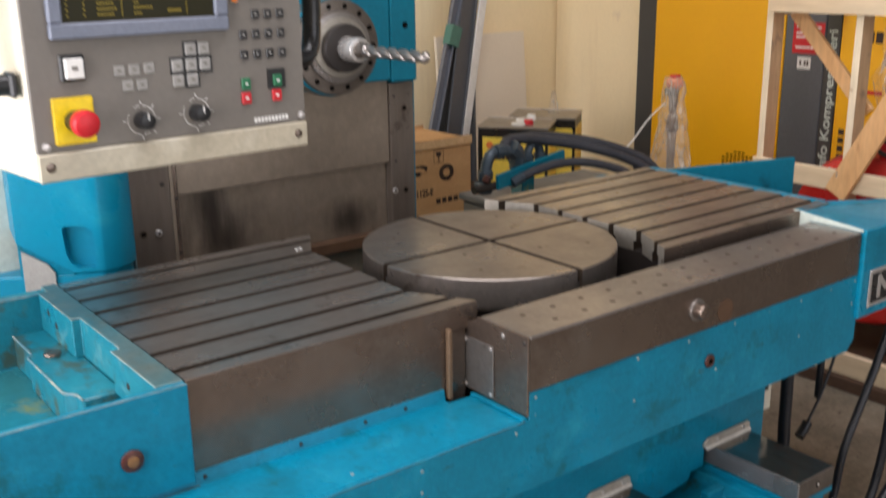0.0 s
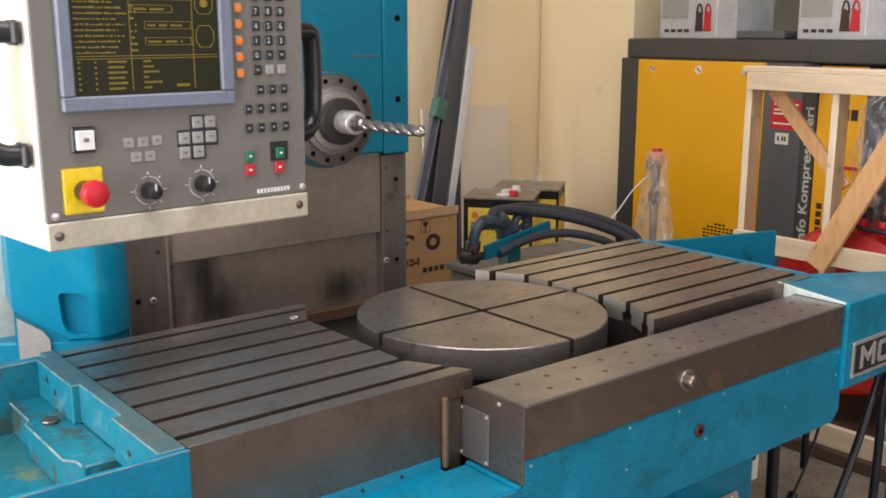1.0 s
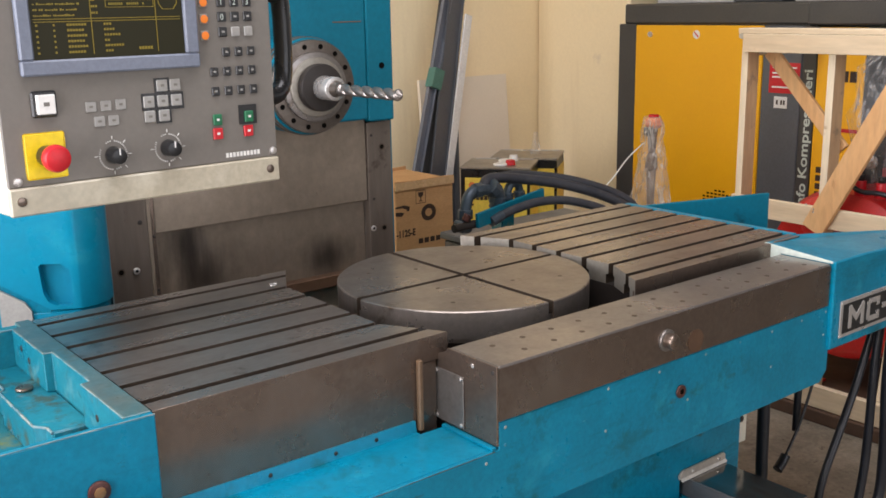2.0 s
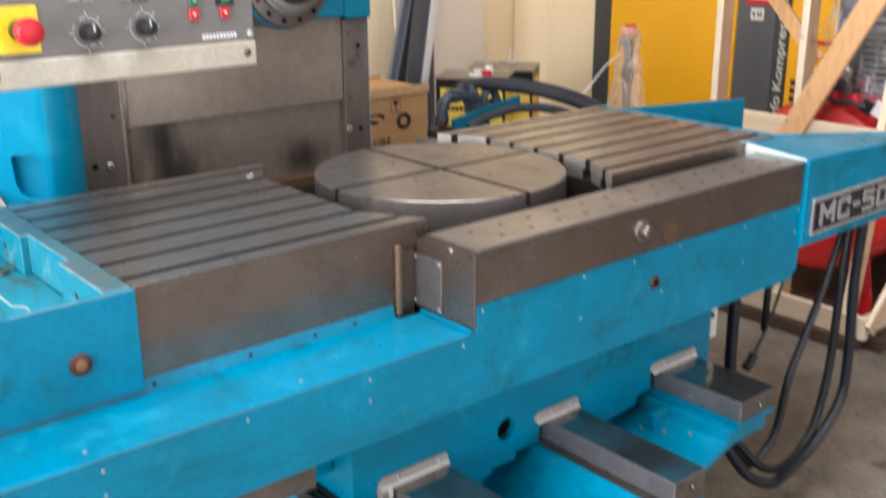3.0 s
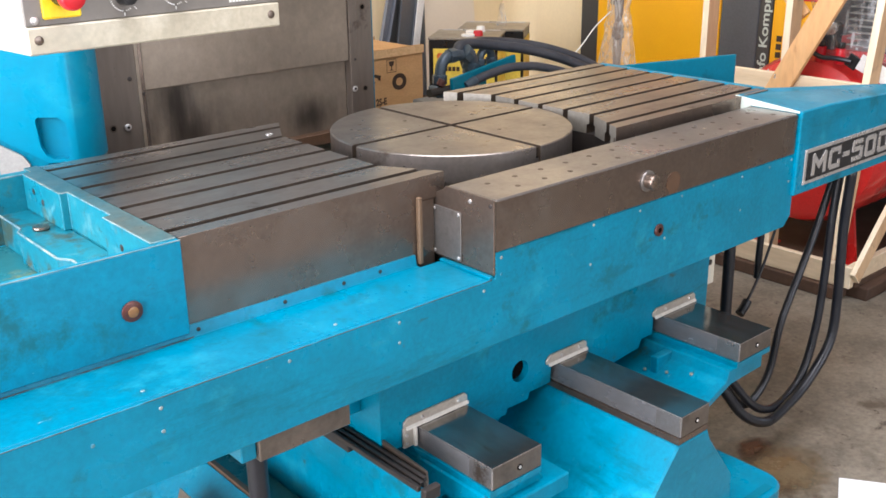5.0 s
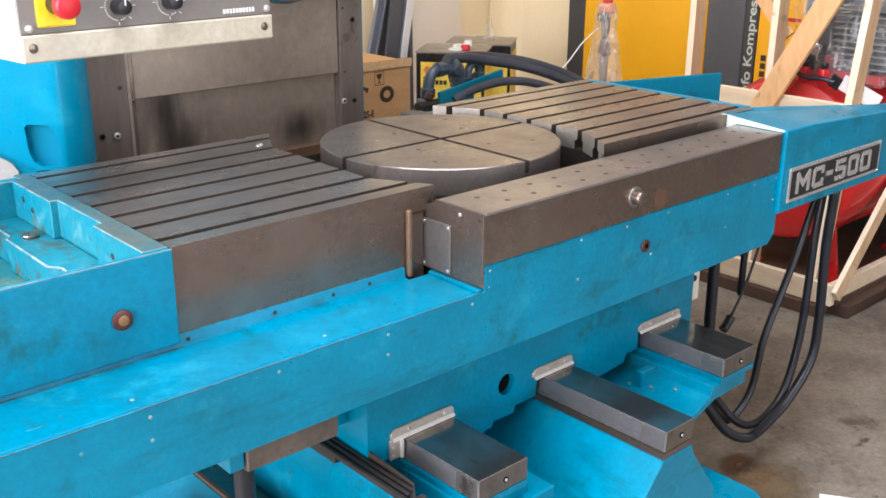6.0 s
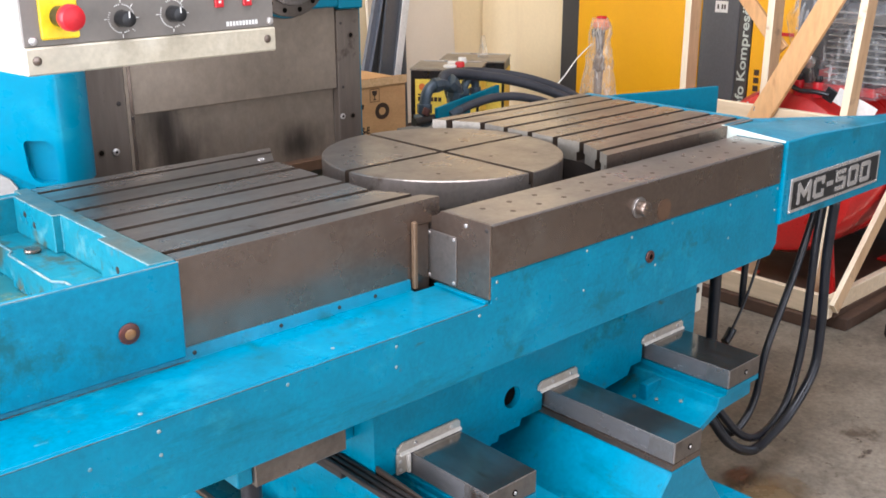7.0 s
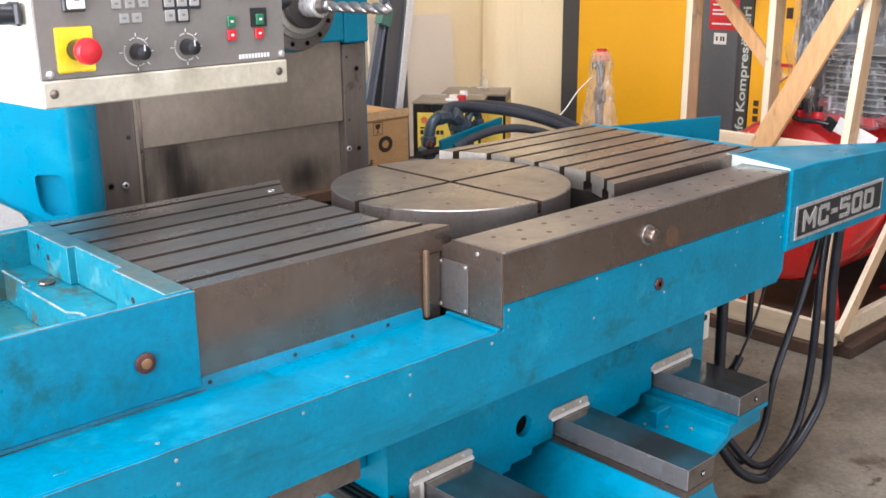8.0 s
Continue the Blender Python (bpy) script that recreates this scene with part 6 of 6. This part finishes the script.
def product_box(x0, y0, w, d, z0, h, label, tool=True, top=RED):
    b = thing("product_box", (x0 + d / 2, y0 + w / 2, z0), label, "box", "boxes on the cabinet")
    part("box_body", box(x0, x0 + d, y0, y0 + w, z0, z0 + h, 0.003), PICTURE, b, "printed grey cardboard")
    part("box_band", box(x0 - 0.002, x0 - 0.0002, y0 + 0.005, y0 + w - 0.005, z0 + h * 0.72, z0 + h - 0.005), top, b)
    if tool:
        for k, ink in ((0.36, REDKEY), (0.47, INK)):
            yc = y0 + w * k
            t = prism([(yc - 0.024, z0 + 0.035), (yc + 0.022, z0 + 0.035), (yc + 0.018, z0 + 0.115), (yc + 0.004, z0 + 0.13), (yc - 0.018, z0 + 0.115)], "x", x0 - 0.004, x0 - 0.0022)
            tube([(x0 - 0.003, yc - 0.018, z0 + 0.11), (x0 - 0.003, yc - 0.01, z0 + 0.15), (x0 - 0.003, yc + 0.006, z0 + 0.16), (x0 - 0.003, yc + 0.016, z0 + 0.12)], 0.0045, t, 6)
            part("printed_tool", t, ink, b)
    part("pale_print", box(x0 - 0.002, x0 - 0.0002, y0 + w * 0.24, y0 + w * 0.25, z0 + 0.02, z0 + h * 0.68), WHITE, b)
    part("pale_print", box(x0 - 0.002, x0 - 0.0002, y0 + w * 0.62, y0 + w * 0.97, z0 + h * 0.3, z0 + h * 0.66), KEYGREY, b)
    bars = bmesh.new()
    for i in range(4):
        box(x0 - 0.003, x0 - 0.0004, y0 + w * (0.6 + 0.09 * i), y0 + w * (0.66 + 0.09 * i), z0 + 0.03, z0 + 0.045, bm=bars)
    part("printed_bars", bars, INK, b)
    return b


product_box(2.73, 1.32, 0.45, 0.3, 1.5385, 0.32, "grey printed tool box with a red band")
product_box(2.73, 0.58, 0.42, 0.3, 1.5385, 0.32, "grey printed tool box with a red band")
solid("flat_case", box(2.72, 3.0, 1.06, 1.31, 1.5385, 1.575, 0.006), SLATE, "flat slate grey case lying on the cabinet", "case")
solid("blue_box", box(2.73, 3.03, 0.532, 0.572, 1.5385, 1.873, 0.003), BLUE, "blue cardboard box on the cabinet", "box")
product_box(2.67, 0.38, 0.145, 0.3, 1.5385, 0.32, "printed box with a red band", False)
solid("top_shelf", box(2.6, 4.0, 0.06, 0.852, 1.4425, 1.538, 0.006), ANTHRACITE, "dark top plate beside the cabinet", "shelf")
solid("shelf_post", box(3.95, 4.0, 0.1, 0.15, F, 1.442, 0.004), ANTHRACITE, "dark post carrying the top plate", "post")

for ob in (cab, second):
    ob.location += Vector((-0.008, -0.041, 0))
    ob.scale[2] = 1.015

# film-wrapped gun on its stand
gun = thing("wrapped_spray_gun", (2.02, 1.2, F), "film-wrapped orange-topped gun hanging upright", "tool")
part("stand", cyl((2.0, 1.165, F), (2.0, 1.165, 0.6), 0.02, seg=16), ANTHRACITE, gun, "", True)
part("gun_top", box(1.975, 2.03, 1.13, 1.195, 1.035, 1.078, 0.012), ORANGEP, gun, "orange grip")
part("gun_cap", box(1.985, 2.02, 1.145, 1.18, 1.0785, 1.092, 0.004), REDKEY, gun)
part("gun_latch", box(1.955, 1.975, 1.14, 1.18, 1.005, 1.04, 0.005), BLACKPLASTIC, gun)
wr = bmesh.new()
rng = random.Random(9)
lev = [(0.60, 0.095), (0.65, 0.09), (0.70, 0.086), (0.74, 0.082), (0.78, 0.077), (0.82, 0.07), (0.86, 0.064), (0.89, 0.06), (0.92, 0.062), (0.95, 0.048), (0.98, 0.045), (1.02, 0.05), (1.05, 0.046), (1.085, 0.036)]
rings = []
for z, r in lev:
    rings.append([wr.verts.new((2.0 + r * (1 + 0.18 * rng.uniform(-1, 1)) * math.cos(2 * math.pi * k / 18), 1.165 + r * (1 + 0.18 * rng.uniform(-1, 1)) * math.sin(2 * math.pi * k / 18), z)) for k in range(18)])
for a, b in zip(rings, rings[1:]):
    for k in range(18):
        wr.faces.new((a[k], a[(k + 1) % 18], b[(k + 1) % 18], b[k]))
part("film_wrap", wr, FILM_DENSE, gun, "crumpled clear film wrap")
part("inner_body", cyl((2.0, 1.165, 0.6), (2.0, 1.165, 0.86), 0.012, r2=0.02, seg=16, bevel=0.004), RUST, gun, "brown handle inside the film", True)
part("gun_body", cyl((2.0, 1.165, 0.8602), (2.0, 1.165, 0.93), 0.028, r2=0.02, seg=16, bevel=0.008), BRASS, gun, "", True)
part("gun_neck", cyl((2.0, 1.165, 0.9302), (2.0, 1.165, 1.0345), 0.015, r2=0.022, seg=16), BRASS, gun, "", True)
hose("white_string", [(1.965, 1.18, 0.975), (1.80, 1.12, 0.935), (1.62, 1.03, 0.892), (1.50, 0.975, 0.862), (1.475, 0.955, 0.83)], 0.0028, "white string tied round the hoses", "string", WHITE)

# ---- crate with a red compressor ----
crate = thing("pine_crate", (2.5, 0.4, F), "raw pine transport crate round a compressor", "crate")
def P(a, b, w, h, lab=""):
    """A sawn plank: cut edges painted pale as lit, weathered broad faces darker as shaded."""
    steep = abs(a[2] - b[2]) > 0.3
    ob = part("crate_plank", beam(a, b, w, h, bevel=0.002, up=(1, 0, 0) if steep else (0, 0, 1)), PINE, crate, lab)
    ob.data.materials.append(PINE_SHADED if steep else PINE_RAIL)
    for f in ob.data.polygons:
        broad = abs(f.normal.x) if w > h and steep else (abs(f.normal.y) if steep else 1 - abs(f.normal.z))
        if broad > 0.8 and f.area > 0.01:
            f.material_index = 1
    return ob


X0, X1, Y0, Y1, ZT = 2.02, 3.1, 0.02, 0.77, 1.425
P((X0 + 0.02, Y1 - 0.012, ZT - 0.035), (X0 + 0.02, Y0 - 0.06, ZT - 0.035), 0.03, 0.068, "pale pine top rail")
P((X0 + 0.05, Y0, ZT + 0.01), (X0 + 0.05, Y1 + 0.012, ZT + 0.01), 0.09, 0.02)
for low, high in ((Y1, Y1), (0.405, 0.405), (0.125, 0.035)):
    P((X0 + 0.074, low, 0.05), (X0 + 0.074, high, ZT - 0.0005), 0.028, 0.075)
P((X0 + 0.018, Y1 + 0.01, 0.765), (X0 + 0.018, Y0 - 0.05, 0.765), 0.025, 0.075)
P((X0 + 0.015, Y1, 0.075), (X0 + 0.015, Y0 + 0.03, 0.075), 0.028, 0.085, "pale pine bottom rail")
part("crate_plank", beam((X0 + 0.145, Y1 - 0.04, ZT - 0.07), (X0 + 0.145, 0.40, 1.0), 0.055, 0.02, bevel=0.002, up=(1, 0, 0)), PINE_ORANGE, crate)
part("crate_plank", beam((X0 - 0.012, 0.405, 0.72), (X0 - 0.012, 0.045, 1.40), 0.085, 0.022, bevel=0.002, up=(1, 0, 0)), PINE_ORANGE, crate, "orange-toned pine brace")
P((X0, Y0 + 0.012, 0.075), (X1, Y0 + 0.012, 0.075), 0.028, 0.085)
P((X0 + 0.01, Y0 - 0.014, 0.075), (2.62, Y0 - 0.014, 0.70), 0.02, 0.065)
P((X1, Y0, 0.05), (X1, Y0, ZT), 0.05, 0.03)
P((X1, Y1, 0.05), (X1, Y1, ZT), 0.05, 0.03)
P((X0, Y0 - 0.03, ZT - 0.045), (X1, Y0 - 0.03, ZT - 0.045), 0.028, 0.085)
P((X0 + 0.12, Y1 + 0.01, ZT - 0.045), (X1, Y1 + 0.01, ZT - 0.045), 0.028, 0.085)
for y in (Y0 - 0.005, 0.40, Y1 - 0.03):
    part("skid", box(X0 + 0.0555, X1 + 0.03, y - 0.045, y + 0.045, F, 0.031, 0.004), DARKWOOD, crate, "dark wooden skid")
part("front_skid", box(X0 - 0.02, X0 + 0.055, Y0 + 0.03, Y1 + 0.02, F, 0.0312, 0.004), DARKWOOD, crate, "dark wooden front skid")
part("deck", box(X0 + 0.03, X1, Y0 - 0.01, Y1, 0.0315, 0.05), DARKWOOD, crate)
for y, z in ((0.43, 0.815), (0.40, 0.79), (0.05, 1.29), (0.40, 0.80)):
    screw(crate, (X0 - 0.024, y, z), (-1, 0, 0), 0.004, CHROME, 0.001)
comp = thing("red_air_compressor", (2.5, 0.4, 0.05), "red air compressor with film-wrapped motor", "compressor")
part("air_tank", cyl((2.135, 0.36, 0.525), (3.05, 0.36, 0.525), 0.335, seg=48, bevel=0.06), RED, comp, "red horizontal air tank", True)
part("tank_end_ring", cyl((2.1345, 0.36, 0.52), (2.127, 0.36, 0.52), 0.05, seg=24), DARKSTEEL, comp, "", True)
for x in (2.2, 2.85):
    for y in (0.16, 0.54):
        part("tank_foot", beam((x, y, 0.36), (x, y - 0.05 * (1 if y < 0.3 else -1), 0.051), 0.05, 0.016, up=(1, 0, 0)), RED, comp)
        part("foot_plate", box(x - 0.06, x + 0.06, y - 0.09, y + 0.03, 0.0505, 0.062, 0.002), RED, comp)
part("deck_plate", box(2.25, 2.95, 0.06, 0.46, 0.845, 0.88, 0.004), RED, comp)
mot = part("motor", cyl((2.25, 0.13, 1.0), (2.58, 0.13, 1.0), 0.11, seg=32, bevel=0.015), ANTHRACITE, comp, "dark electric motor", True)
for i in range(10):
    part("cooling_fin", box(2.235, 2.6, -0.005, 0.258, 0.899 + 0.0235 * i, 0.905 + 0.0235 * i, 0.002), FIN, mot)
pumpb = part("pump_block", box(2.68, 2.92, 0.25, 0.43, 0.8805, 1.15, 0.02), SLATE, comp, "ribbed pump block")
for i in range(8):
    part("cooling_fin", box(2.66, 2.94, 0.23, 0.45, 0.90 + 0.03 * i, 0.908 + 0.03 * i, 0.002), KEYGREY, pumpb)
part("pressure_switch", box(2.2, 2.27, 0.29, 0.37, 0.8805, 0.98, 0.01), BLACKPLASTIC, comp, "black pressure switch")
part("chrome_gauge", cyl((2.195, 0.30, 0.965), (2.175, 0.298, 0.965), 0.026, seg=24, bevel=0.004), CHROME, comp, "small chrome gauge", True)
for y in (0.235, 0.315):
    part("red_valve", cyl((2.16, y, 0.84), (2.16, y, 0.898), 0.02, seg=20, bevel=0.003), REDKEY, comp, "", True)
    part("valve_cap", cyl((2.16, y, 0.8982), (2.16, y, 0.92), 0.014, seg=12, bevel=0.002), BLACKPLASTIC, comp, "", True)
part("air_line", tube([(2.19, 0.36, 0.96), (2.13, 0.35, 0.90), (2.11, 0.29, 0.868), (2.11, 0.22, 0.868), (2.12, 0.17, 0.86)], 0.009), BLACK, comp, "black air line", True)
part("card_holder", beam((2.139, 0.155, 0.848), (2.139, 0.195, 0.868), 0.008, 0.05, bevel=0.002), BLACKPLASTIC, comp, "black card holder")
part("tag_card", beam((2.14, 0.0, 0.80), (2.14, 0.15, 0.862), 0.004, 0.06, bevel=0.001), WHITE, comp, "white instruction card")
fm = bmesh.new()
rng = random.Random(11)
rings = []
SHAPE = ((0.845, 0.23), (0.88, 0.235), (0.93, 0.225), (0.99, 0.235), (1.05, 0.225), (1.11, 0.23), (1.17, 0.215), (1.23, 0.21), (1.29, 0.185), (1.34, 0.15), (1.37, 0.10))
for j, (z, r) in enumerate(SHAPE):
    ring = []
    for k in range(44):
        a = 2 * math.pi * k / 44
        fold = 1 + 0.05 * math.sin(6 * a + 1.7 * j) + 0.07 * (k % 2) * math.sin(2.3 * a + 0.4 * j) + 0.05 * rng.uniform(-1, 1)
        ring.append(fm.verts.new((2.40 + r * fold * math.cos(a), 0.20 + 0.06 * j / 10 + 1.05 * r * fold * math.sin(a), z + 0.014 * rng.uniform(-1, 1))))
    rings.append(ring)
for a, b in zip(rings, rings[1:]):
    for k in range(44):
        fm.faces.new((a[k], a[(k + 1) % 44], b[(k + 1) % 44], b[k]))
fm.faces.new(rings[-1])
part("film_wrap", fm, FILM, comp, "loose clear stretch film")
for i, (x, y) in enumerate(((2.13, -0.24), (2.31, -0.22), (2.36, -0.34), (2.52, -0.26))):
    solid("steel_offcut", box(x, x + 0.16, y, y + 0.09, F, F + 0.06 + 0.02 * (i % 2), 0.01), DARKSTEEL, "dark steel offcut lying on the floor", "offcut")
